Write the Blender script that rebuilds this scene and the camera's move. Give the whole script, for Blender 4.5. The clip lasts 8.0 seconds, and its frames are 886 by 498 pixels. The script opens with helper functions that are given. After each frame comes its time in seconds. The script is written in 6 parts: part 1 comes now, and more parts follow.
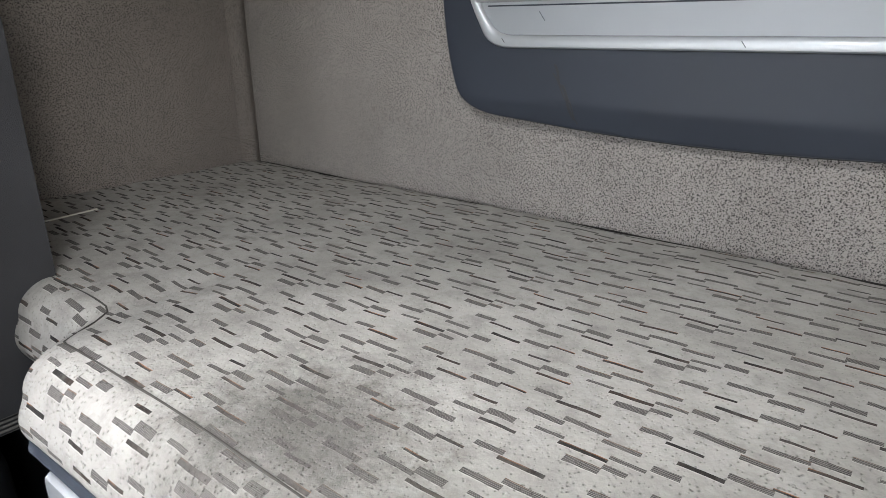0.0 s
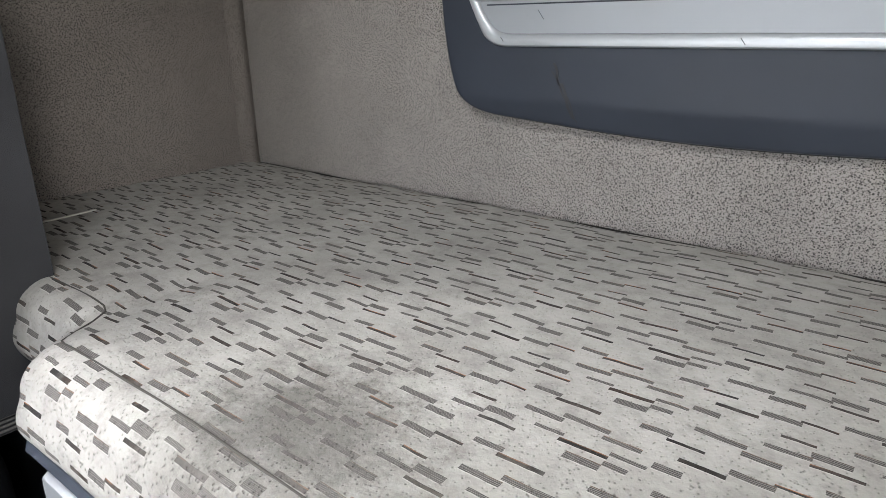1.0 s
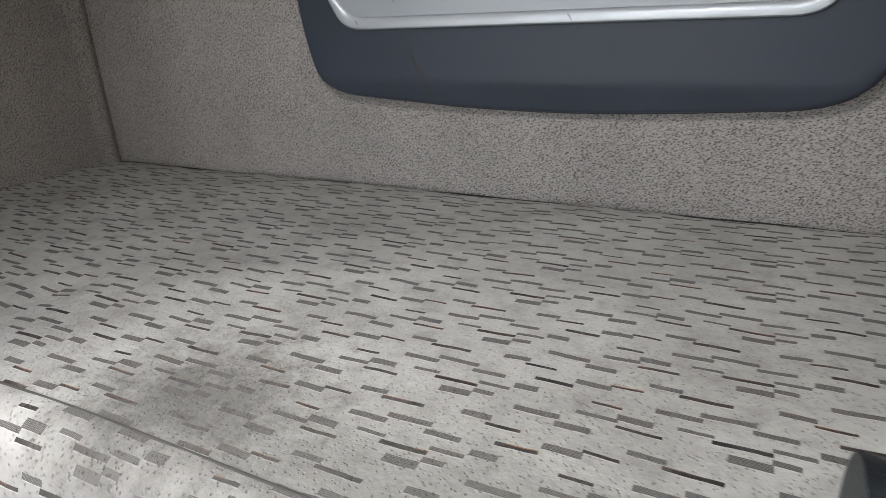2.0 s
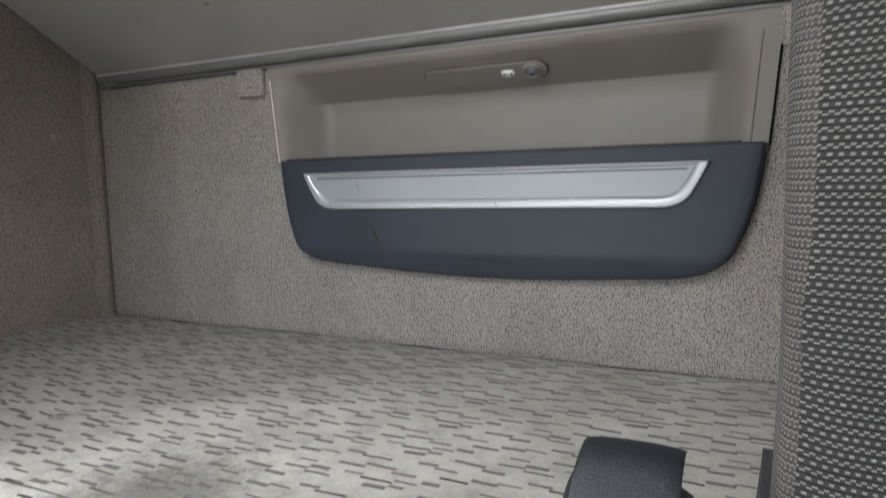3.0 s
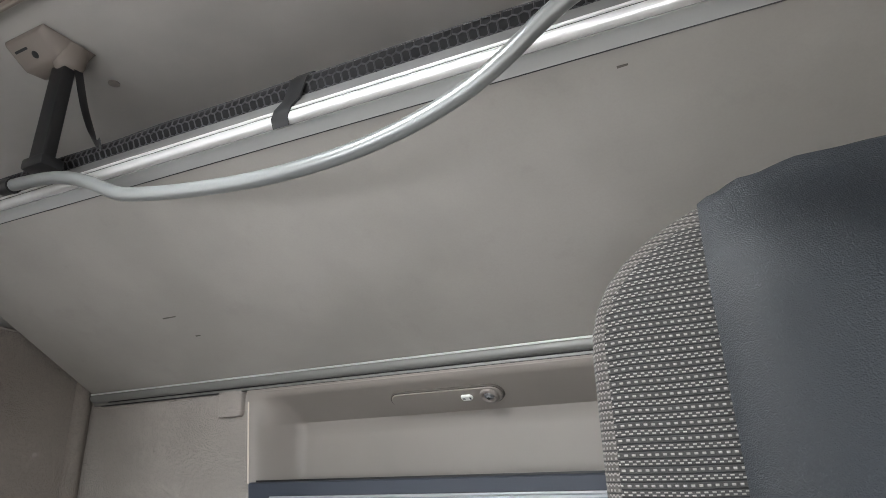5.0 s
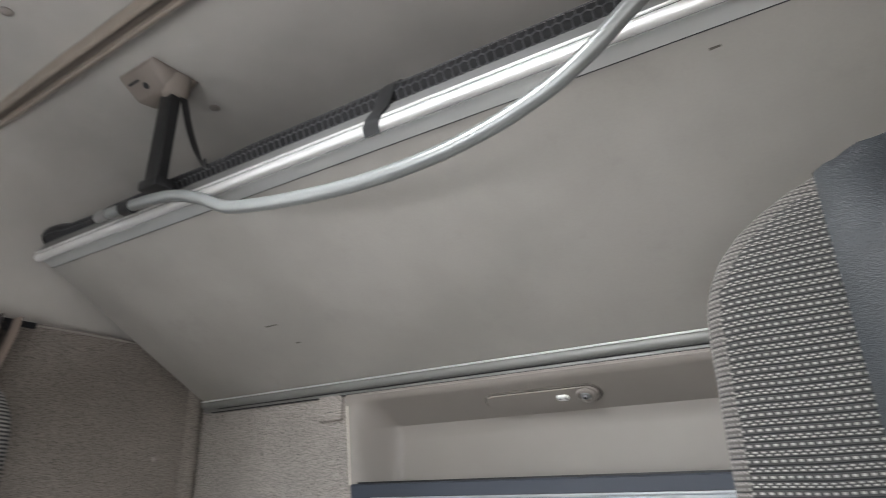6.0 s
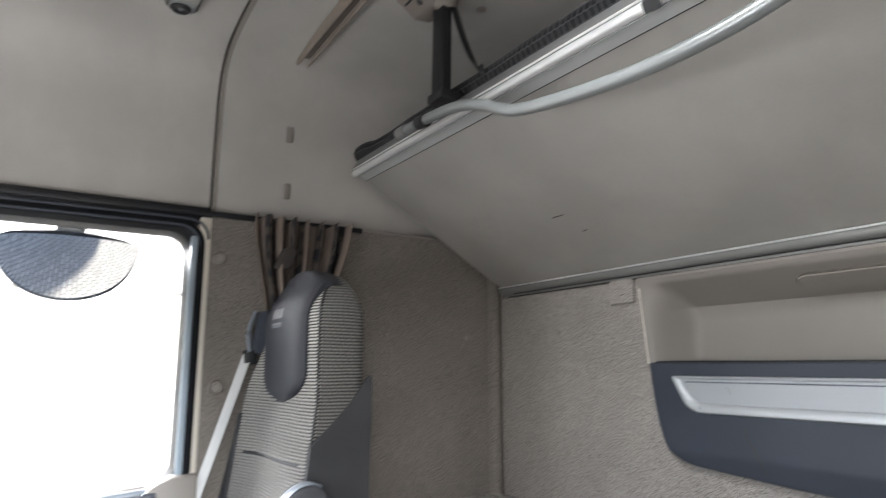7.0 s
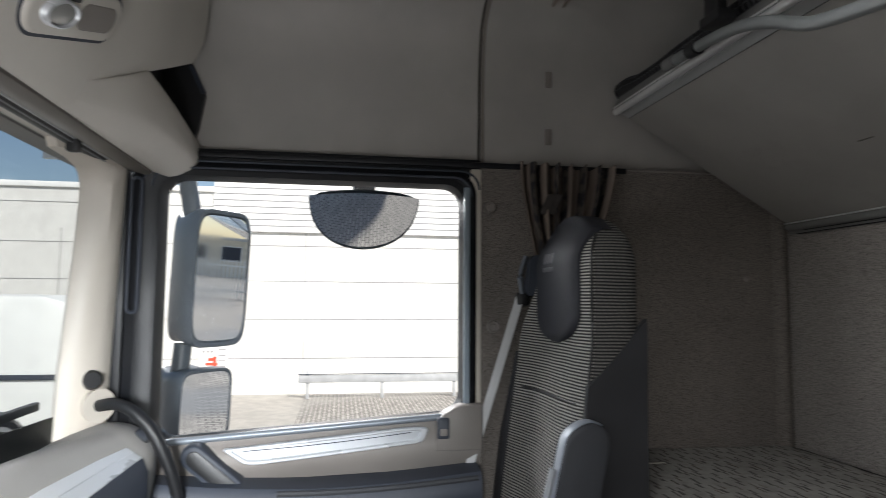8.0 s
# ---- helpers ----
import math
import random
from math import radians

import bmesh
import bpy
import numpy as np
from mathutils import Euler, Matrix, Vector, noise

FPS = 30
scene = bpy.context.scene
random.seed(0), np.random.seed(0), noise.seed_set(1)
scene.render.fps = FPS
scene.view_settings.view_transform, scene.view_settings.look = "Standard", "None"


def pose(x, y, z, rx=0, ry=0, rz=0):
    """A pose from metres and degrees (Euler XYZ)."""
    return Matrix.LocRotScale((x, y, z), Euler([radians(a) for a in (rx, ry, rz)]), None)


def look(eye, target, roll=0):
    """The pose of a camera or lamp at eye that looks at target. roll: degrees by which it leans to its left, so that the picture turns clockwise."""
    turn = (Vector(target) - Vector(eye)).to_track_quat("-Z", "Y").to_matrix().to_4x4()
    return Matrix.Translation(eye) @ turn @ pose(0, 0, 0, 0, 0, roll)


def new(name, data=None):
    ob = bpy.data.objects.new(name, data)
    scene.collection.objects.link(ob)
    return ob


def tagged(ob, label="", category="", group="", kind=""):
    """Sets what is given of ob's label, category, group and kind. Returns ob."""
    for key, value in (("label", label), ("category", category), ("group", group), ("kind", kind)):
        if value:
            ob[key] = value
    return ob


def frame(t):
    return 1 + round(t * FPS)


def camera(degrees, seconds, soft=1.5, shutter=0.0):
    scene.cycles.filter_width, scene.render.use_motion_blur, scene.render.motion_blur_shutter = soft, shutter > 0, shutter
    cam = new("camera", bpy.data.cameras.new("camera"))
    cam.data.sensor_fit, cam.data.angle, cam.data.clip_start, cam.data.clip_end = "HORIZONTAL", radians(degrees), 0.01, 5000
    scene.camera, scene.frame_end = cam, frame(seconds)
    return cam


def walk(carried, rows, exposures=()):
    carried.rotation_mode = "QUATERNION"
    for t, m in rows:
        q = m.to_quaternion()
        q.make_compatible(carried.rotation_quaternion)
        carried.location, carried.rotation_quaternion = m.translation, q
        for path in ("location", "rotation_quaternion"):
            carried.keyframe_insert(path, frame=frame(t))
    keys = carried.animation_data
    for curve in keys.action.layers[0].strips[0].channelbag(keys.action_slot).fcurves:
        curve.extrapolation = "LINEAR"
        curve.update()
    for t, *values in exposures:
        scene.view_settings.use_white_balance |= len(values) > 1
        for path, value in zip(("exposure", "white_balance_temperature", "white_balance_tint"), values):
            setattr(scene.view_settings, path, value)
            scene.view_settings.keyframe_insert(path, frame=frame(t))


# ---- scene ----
cam = camera(70.0, 8.0, soft=0.4, shutter=0.3)
PATH = [
    (0, (1.527, -1.094, 1.017), (0.364, 0.384, 0.336), -0.5),
    (0.5, (1.525, -1.092, 1.013), (0.361, 0.389, 0.341), -0.6),
    (1, (1.528, -1.092, 1.01), (0.362, 0.387, 0.337), -0.7),
    (1.2, (1.527, -1.088, 1.011), (0.359, 0.389, 0.335), -0.6),
    (1.5, (1.524, -1.095, 0.999), (0.485, 0.455, 0.28), -1.0),
    (1.7, (1.536, -1.103, 1.005), (0.626, 0.505, 0.239), -1.7),
    (2.8, (1.729, -1.287, 1.026), (0.9, 0.494, 0.65), -1.1),
    (3, (1.748, -1.303, 1.028), (0.89, 0.492, 0.816), -1.2),
    (3.5, (1.774, -1.333, 1.05), (0.927, 0.476, 1.154), -1.4),
    (4, (1.824, -1.331, 1.065), (0.981, 0.412, 1.567), -1.3),
    (4.5, (1.869, -1.32, 1.083), (1.048, 0.376, 1.753), -1.6),
    (4.7, (1.889, -1.321, 1.09), (1.066, 0.372, 1.765), -1.6),
    (5.8, (1.885, -1.345, 1.077), (0.971, 0.29, 1.776), -1.6),
    (6, (1.872, -1.341, 1.066), (0.835, 0.212, 1.78), -1.3),
    (6.5, (1.873, -1.369, 1.086), (0.528, -0.056, 1.767), -0.9),
    (7, (1.861, -1.396, 1.084), (0.186, -0.363, 1.443), -0.1),
    (7.5, (1.872, -1.407, 1.093), (0.002, -0.723, 1.286), 0.3),
    (8, (1.865, -1.444, 1.099), (-0.103, -1.129, 1.262), 0.4),
]
EXPOSURES = [(0, 1.82), (0.5, 1.95), (1.0, 1.92), (1.5, 1.65), (3.0, 1.72), (3.5, 1.95), (4.0, 2.1), (4.5, 2.25), (6.0, 2.3), (6.5, 2.2), (7.0, 2.1), (7.5, 1.1), (8.0, 0.45)]
walk(cam, [(t, look(eye, target, roll)) for t, eye, target, roll in PATH], EXPOSURES)

# ---- world and light ----
world = bpy.data.worlds.new("sky")
scene.world = world
world.use_nodes = True
wn = world.node_tree
sky = wn.nodes.new("ShaderNodeTexSky")
sky.sky_type = "NISHITA"
sky.sun_disc = False
sky.sun_elevation = radians(42)
sky.sun_rotation = radians(35)
wn.links.new(sky.outputs[0], wn.nodes["Background"].inputs[0])
wn.nodes["Background"].inputs[1].default_value = 0.09

sun_data = bpy.data.lights.new("sun", "SUN")
sun_data.energy = 5.0
sun_data.angle = radians(6)
sun_data.color = (1.0, 0.96, 0.9)
sun = new("sun", sun_data)
sun.matrix_world = look((6.2, 4.2, 6.8), (0, 0, 0))

def area_lamp(name, size, energy, color, eye, target, spread=180):
    """An area lamp: sky light through the cab's openings, and added fill."""
    data = bpy.data.lights.new(name, "AREA")
    data.shape = "RECTANGLE"
    data.size, data.size_y = size
    data.energy, data.color, data.spread = energy, color, radians(spread)
    lamp = new(name, data)
    lamp.matrix_world = look(eye, target)
    return lamp


area_lamp("door_daylight", (0.4, 0.3), 0.75, (0.97, 0.98, 1.0), (2.31, -1.5, 0.55), (0.85, -1.95, 1.62), 56)
# Added fill in the doorway, narrowed onto the dashboard; no window stands there.
area_lamp("dash_fill", (0.45, 0.4), 6.5, (0.93, 0.97, 1.0), (2.33, -1.80, 1.05), (0.3, -1.95, 0.46), 50)
area_lamp("door_daylight", (0.3, 0.3), 0.18, (1.0, 0.98, 0.96), (2.31, -1.5, 0.92), (0.0, -0.4, 0.66), 36)
area_lamp("windscreen_daylight", (0.5, 0.34), 1.2, (0.98, 0.97, 1.0), (0.9, -2.06, 1.0), (1.1, -0.3, 0.45), 130)
area_lamp("windscreen_daylight", (0.9, 0.26), 0.6, (0.95, 0.965, 1.0), (1.7, -2.10, 0.92), (1.15, -1.1, 1.9), 120)
area_lamp("side_window_daylight", (1.2, 0.5), 17.0, (0.98, 0.985, 1.0), (-1.6, -2.05, 2.06), (1.2, -0.6, 0.7), 100)
# Added fill below the closed hatch, to brighten the bunk and rear wall.
area_lamp("hatch_fill", (0.5, 0.4), 3.6, (0.95, 0.975, 1.0), (1.3, -1.2, 1.972), (1.35, -0.35, 0.3), 120)


# ---- materials ----
def link(nt, a, b):
    nt.links.new(a, b)


def op(nt, kind, a, b=None, c=None):
    """One math node on sockets or numbers."""
    n = nt.nodes.new("ShaderNodeMath")
    n.operation = kind
    for i, v in enumerate((a, b, c)):
        if v is None:
            continue
        if isinstance(v, (int, float)):
            n.inputs[i].default_value = v
        else:
            nt.links.new(v, n.inputs[i])
    return n.outputs[0]


def mix(nt, fac, a, b, mode="MIX"):
    n = nt.nodes.new("ShaderNodeMix")
    n.data_type, n.blend_type = "RGBA", mode
    for i, v in ((0, fac), (6, a), (7, b)):
        if isinstance(v, (int, float)):
            n.inputs[i].default_value = v
        elif isinstance(v, tuple):
            n.inputs[i].default_value = (*v, 1)
        else:
            nt.links.new(v, n.inputs[i])
    return n.outputs[2]


def noise_tex(nt, where, scale, detail=3.0, rough=0.5):
    n = nt.nodes.new("ShaderNodeTexNoise")
    n.inputs["Scale"].default_value, n.inputs["Detail"].default_value = scale, detail
    n.inputs["Roughness"].default_value = rough
    nt.links.new(where, n.inputs["Vector"])
    return n.outputs[0]


def voronoi(nt, where, scale):
    n = nt.nodes.new("ShaderNodeTexVoronoi")
    n.inputs["Scale"].default_value = scale
    nt.links.new(where, n.inputs["Vector"])
    return n.outputs[0], n.outputs[1]


def ramp(nt, v, lo, hi):
    n = nt.nodes.new("ShaderNodeMapRange")
    nt.links.new(v, n.inputs[0])
    n.inputs[1].default_value, n.inputs[2].default_value = lo, hi
    n.interpolation_type = "SMOOTHSTEP"
    return n.outputs[0]


def bump(nt, height, strength, distance, normal=None):
    n = nt.nodes.new("ShaderNodeBump")
    n.inputs["Strength"].default_value, n.inputs["Distance"].default_value = strength, distance
    nt.links.new(height, n.inputs["Height"])
    if normal is not None:
        nt.links.new(normal, n.inputs["Normal"])
    return n.outputs[0]


def start(name, rough=0.6, metal=0.0):
    m = bpy.data.materials.new(name)
    m.use_nodes = True
    nt = m.node_tree
    b = nt.nodes["Principled BSDF"]
    b.inputs["Roughness"].default_value, b.inputs["Metallic"].default_value = rough, metal
    c = nt.nodes.new("ShaderNodeTexCoord").outputs["Object"]
    return m, nt, b, c


def plain(name, color, rough, metal=0.0, vary=0.12, grain=300, relief=0.12, depth=0.0006, dirt=0.0, coat=0.0):
    """Paint, plastic or metal: two scales of tone, fine grain and a little dirt."""
    m, nt, b, c = start(name, rough, metal)
    big = ramp(nt, noise_tex(nt, c, 3.5, 4), 0.3, 0.7)
    fine = noise_tex(nt, c, grain, 2)
    dark = tuple(v * (1 - vary) for v in color)
    light = tuple(min(1, v * (1 + vary * 0.6)) for v in color)
    col = mix(nt, big, dark, light)
    col = mix(nt, op(nt, "MULTIPLY", ramp(nt, fine, 0.35, 0.7), vary * 0.6), col, tuple(v * 0.6 for v in color))
    if dirt:
        spots = ramp(nt, noise_tex(nt, c, 11, 6, 0.65), 0.56, 0.72)
        col = mix(nt, op(nt, "MULTIPLY", spots, dirt), col, tuple(v * 0.55 for v in color))
    link(nt, col, b.inputs["Base Color"])
    link(nt, op(nt, "MULTIPLY_ADD", big, 0.1, rough - 0.05), b.inputs["Roughness"])
    link(nt, bump(nt, fine, relief, depth), b.inputs["Normal"])
    b.inputs["Coat Weight"].default_value = coat
    return m


def felt(name, color, fleck, fleck_scale=170):
    """Needle-felt trim with dark flecks."""
    m, nt, b, c = start(name, 0.95)
    wob = nt.nodes.new("ShaderNodeVectorMath")
    wob.operation = "MULTIPLY_ADD"
    nz = nt.nodes.new("ShaderNodeTexNoise")
    nz.inputs["Scale"].default_value = 120
    link(nt, c, nz.inputs["Vector"])
    link(nt, nz.outputs[1], wob.inputs[0])
    wob.inputs[1].default_value = (0.005, 0.005, 0.005)
    link(nt, c, wob.inputs[2])
    d, _ = voronoi(nt, wob.outputs[0], fleck_scale)
    spots = op(nt, "SUBTRACT", 1, ramp(nt, d, 0.24, 0.38))
    worms = ramp(nt, noise_tex(nt, wob.outputs[0], fleck_scale * 1.5, 2, 0.6), 0.51, 0.57)
    spots = op(nt, "MAXIMUM", spots, op(nt, "MULTIPLY", worms, 0.6))
    thin = ramp(nt, noise_tex(nt, c, 60, 2), 0.05, 0.35)
    big = ramp(nt, noise_tex(nt, c, 4, 5, 0.6), 0.3, 0.7)
    fine = noise_tex(nt, c, 700, 2)
    col = mix(nt, big, tuple(v * 0.88 for v in color), tuple(v * 1.06 for v in color))
    col = mix(nt, op(nt, "MULTIPLY", ramp(nt, fine, 0.3, 0.7), 0.18), col, tuple(v * 0.7 for v in color))
    col = mix(nt, op(nt, "MULTIPLY", op(nt, "MULTIPLY", spots, thin), fleck), col, tuple(v * 0.14 for v in color))
    link(nt, col, b.inputs["Base Color"])
    h = op(nt, "SUBTRACT", fine, op(nt, "MULTIPLY", spots, 0.8))
    link(nt, bump(nt, h, 0.5, 0.0015), b.inputs["Normal"])
    return m


def bunk_cloth():
    """Mattress cover: pale grey with staggered woven dashes, dimpled quilting and stains. UV is in metres."""
    m, nt, b, c = start("mattress_cloth", 0.92)
    uv = nt.nodes.new("ShaderNodeUVMap")
    uv.uv_map = "UVMap"
    sep = nt.nodes.new("ShaderNodeSeparateXYZ")
    link(nt, uv.outputs[0], sep.inputs[0])
    u, v = sep.outputs[0], sep.outputs[1]
    fine = noise_tex(nt, uv.outputs[0], 900, 2)
    col = mix(nt, ramp(nt, noise_tex(nt, uv.outputs[0], 5, 5, 0.6), 0.3, 0.7), (0.36, 0.345, 0.318), (0.46, 0.445, 0.412))

    # One repeat of the woven pattern: brown bars (place, length, height) and hatched bars.
    wide, tall = 0.268, 0.110
    brown_bars = ((0.010, 0.007, 0.029, 0.004), (0.038, 0.036, 0.041, 0.0045), (0.084, 0.074, 0.048, 0.0055), (0.118, 0.023, 0.048, 0.0058),
                  (0.197, 0.077, 0.034, 0.0042), (0.215, 0.098, 0.040, 0.0055), (0.020, 0.082, 0.032, 0.004))
    hatched_bars = ((0.000, 0.027, 0.039, 0.006), (0.037, 0.018, 0.032, 0.0095), (0.055, 0.066, 0.032, 0.007), (0.067, 0.105, 0.042, 0.0075),
                    (0.105, 0.096, 0.047, 0.0072), (0.149, 0.106, 0.037, 0.0068), (0.089, 0.016, 0.031, 0.0048), (0.132, 0.038, 0.034, 0.010),
                    (0.165, 0.031, 0.022, 0.007), (0.165, 0.016, 0.033, 0.0055), (0.170, 0.067, 0.030, 0.0078), (0.212, 0.042, 0.046, 0.0078),
                    (0.255, 0.052, 0.033, 0.0088), (0.200, 0.006, 0.025, 0.009), (0.255, 0.086, 0.035, 0.0085))
    wander = nt.nodes.new("ShaderNodeTexNoise")
    wander.inputs["Scale"].default_value = 34
    link(nt, uv.outputs[0], wander.inputs["Vector"])
    shift = nt.nodes.new("ShaderNodeSeparateXYZ")
    link(nt, wander.outputs[1], shift.inputs[0])
    wu = op(nt, "MULTIPLY_ADD", shift.outputs[0], 0.003, u)
    wv = op(nt, "MULTIPLY_ADD", shift.outputs[1], 0.003, v)

    def bars(rows):
        """The union of the bars, of their outlines, of their far rims and of the pale stitches beside them."""
        body = outline = rim = edge = None
        for x, y, length, height in rows:
            fu = op(nt, "MULTIPLY", op(nt, "FRACT", op(nt, "MULTIPLY_ADD", wu, 1 / wide, -(1.1915 + x) / wide)), wide)
            fv = op(nt, "MULTIPLY", op(nt, "FRACT", op(nt, "MULTIPLY_ADD", wv, 1 / tall, -(0.4015 + y) / tall)), tall)
            inside = op(nt, "MULTIPLY", op(nt, "LESS_THAN", fu, length), op(nt, "LESS_THAN", fv, height))
            off = op(nt, "ABSOLUTE", op(nt, "SUBTRACT", fv, height / 2))
            line = op(nt, "MULTIPLY", inside, op(nt, "GREATER_THAN", off, height / 2 - 0.0006))
            stitch = op(nt, "MULTIPLY", op(nt, "LESS_THAN", fu, length), op(nt, "LESS_THAN", op(nt, "ABSOLUTE", op(nt, "SUBTRACT", off, height / 2 + 0.0006)), 0.0006))
            far = op(nt, "MULTIPLY", inside, op(nt, "LESS_THAN", fv, 0.0013))
            body = inside if body is None else op(nt, "MAXIMUM", body, inside)
            outline = line if outline is None else op(nt, "MAXIMUM", outline, line)
            rim = far if rim is None else op(nt, "MAXIMUM", rim, far)
            edge = stitch if edge is None else op(nt, "MAXIMUM", edge, stitch)
        return body, outline, rim, edge

    brown_mask, brown_line, brown_rim, brown_edge = bars(brown_bars)
    hatch_mask, hatch_line, hatch_rim, hatch_edge = bars(hatched_bars)
    mask = op(nt, "MAXIMUM", brown_mask, hatch_mask)
    hatch = ramp(nt, op(nt, "SINE", op(nt, "MULTIPLY", op(nt, "ADD", u, op(nt, "MULTIPLY", v, 0.45)), 3000)), -0.7, 0.2)
    weft = ramp(nt, op(nt, "SINE", op(nt, "MULTIPLY", v, 3700)), -0.8, 0.1)
    hatch = op(nt, "MULTIPLY", hatch, op(nt, "MULTIPLY_ADD", weft, 0.75, 0.25))
    tone = noise_tex(nt, uv.outputs[0], 21, 1)
    grey = mix(nt, hatch, (0.034, 0.031, 0.029), (0.225, 0.21, 0.195))
    grey = mix(nt, op(nt, "MULTIPLY", hatch_line, 0.6), grey, (0.05, 0.045, 0.04))
    brown = mix(nt, ramp(nt, tone, 0.35, 0.65), (0.010, 0.008, 0.007), (0.040, 0.026, 0.019))
    brown = mix(nt, op(nt, "MULTIPLY", brown_line, 0.6), brown, (0.012, 0.010, 0.009))
    warm = ramp(nt, noise_tex(nt, uv.outputs[0], 13, 2), 0.5, 0.62)
    brown = mix(nt, op(nt, "MULTIPLY", brown_rim, warm), brown, (0.30, 0.13, 0.055))
    grey = mix(nt, op(nt, "MULTIPLY", hatch_rim, op(nt, "MULTIPLY", warm, 0.35)), grey, (0.30, 0.15, 0.07))
    col = mix(nt, op(nt, "MULTIPLY", op(nt, "MAXIMUM", brown_edge, hatch_edge), 0.6), col, (0.60, 0.575, 0.53))
    col = mix(nt, hatch_mask, col, grey)
    col = mix(nt, brown_mask, col, brown)
    near = nt.nodes.new("ShaderNodeVectorMath")
    near.operation = "DISTANCE"
    link(nt, uv.outputs[0], near.inputs[0])
    near.inputs[1].default_value = (1.10, 0.775, 0)
    smudge = op(nt, "SUBTRACT", 1, ramp(nt, op(nt, "ADD", near.outputs["Value"], op(nt, "MULTIPLY", noise_tex(nt, uv.outputs[0], 22, 7, 0.8), 0.55)), 0.27, 0.46))
    col = mix(nt, op(nt, "MULTIPLY", smudge, 0.7), col, (0.10, 0.09, 0.08))
    mottle = ramp(nt, noise_tex(nt, uv.outputs[0], 85, 6, 0.75), 0.5, 0.6)
    col = mix(nt, op(nt, "MULTIPLY", op(nt, "MULTIPLY", smudge, mottle), 0.55), col, (0.045, 0.042, 0.04))
    # Patchy darker band towards the front, over the middle of the bunk.
    front = op(nt, "ADD", v, op(nt, "MULTIPLY", noise_tex(nt, uv.outputs[0], 14, 7, 0.75), 0.22))
    front_dark = op(nt, "MULTIPLY", ramp(nt, front, 0.78, 0.94), op(nt, "MULTIPLY", ramp(nt, u, 0.92, 1.08), op(nt, "SUBTRACT", 1, ramp(nt, u, 1.45, 1.75))))
    col = mix(nt, op(nt, "MULTIPLY", front_dark, 0.5), col, (0.12, 0.112, 0.10))
    grime = ramp(nt, noise_tex(nt, uv.outputs[0], 16, 7, 0.72), 0.44, 0.74)
    col = mix(nt, op(nt, "MULTIPLY", grime, 0.5), col, (0.17, 0.155, 0.14))
    blotch = ramp(nt, noise_tex(nt, uv.outputs[0], 38, 6, 0.75), 0.46, 0.7)
    col = mix(nt, op(nt, "MULTIPLY", blotch, 0.3), col, (0.16, 0.15, 0.135))
    # Shade inside the quilting dimples, mixed into the colour.
    dent_shade = ramp(nt, voronoi(nt, uv.outputs[0], 185)[0], 0.06, 0.26)
    col = mix(nt, op(nt, "MULTIPLY", op(nt, "SUBTRACT", 1, dent_shade), 0.4), col, (0.16, 0.148, 0.13))
    spots = ramp(nt, noise_tex(nt, uv.outputs[0], 42, 4, 0.6), 0.66, 0.74)
    col = mix(nt, op(nt, "MULTIPLY", spots, 0.4), col, (0.17, 0.15, 0.13))
    link(nt, col, b.inputs["Base Color"])
    d, _ = voronoi(nt, uv.outputs[0], 185)
    dots = op(nt, "SUBTRACT", 1, ramp(nt, d, 0.06, 0.30))
    pucker = noise_tex(nt, uv.outputs[0], 120, 3, 0.6)
    h = op(nt, "ADD", op(nt, "MULTIPLY_ADD", dots, -1.2, op(nt, "MULTIPLY", pucker, 0.8)), op(nt, "MULTIPLY", mask, -0.9))
    n1 = bump(nt, h, 0.9, 0.0024)
    link(nt, bump(nt, fine, 0.45, 0.001, n1), b.inputs["Normal"])
    return m


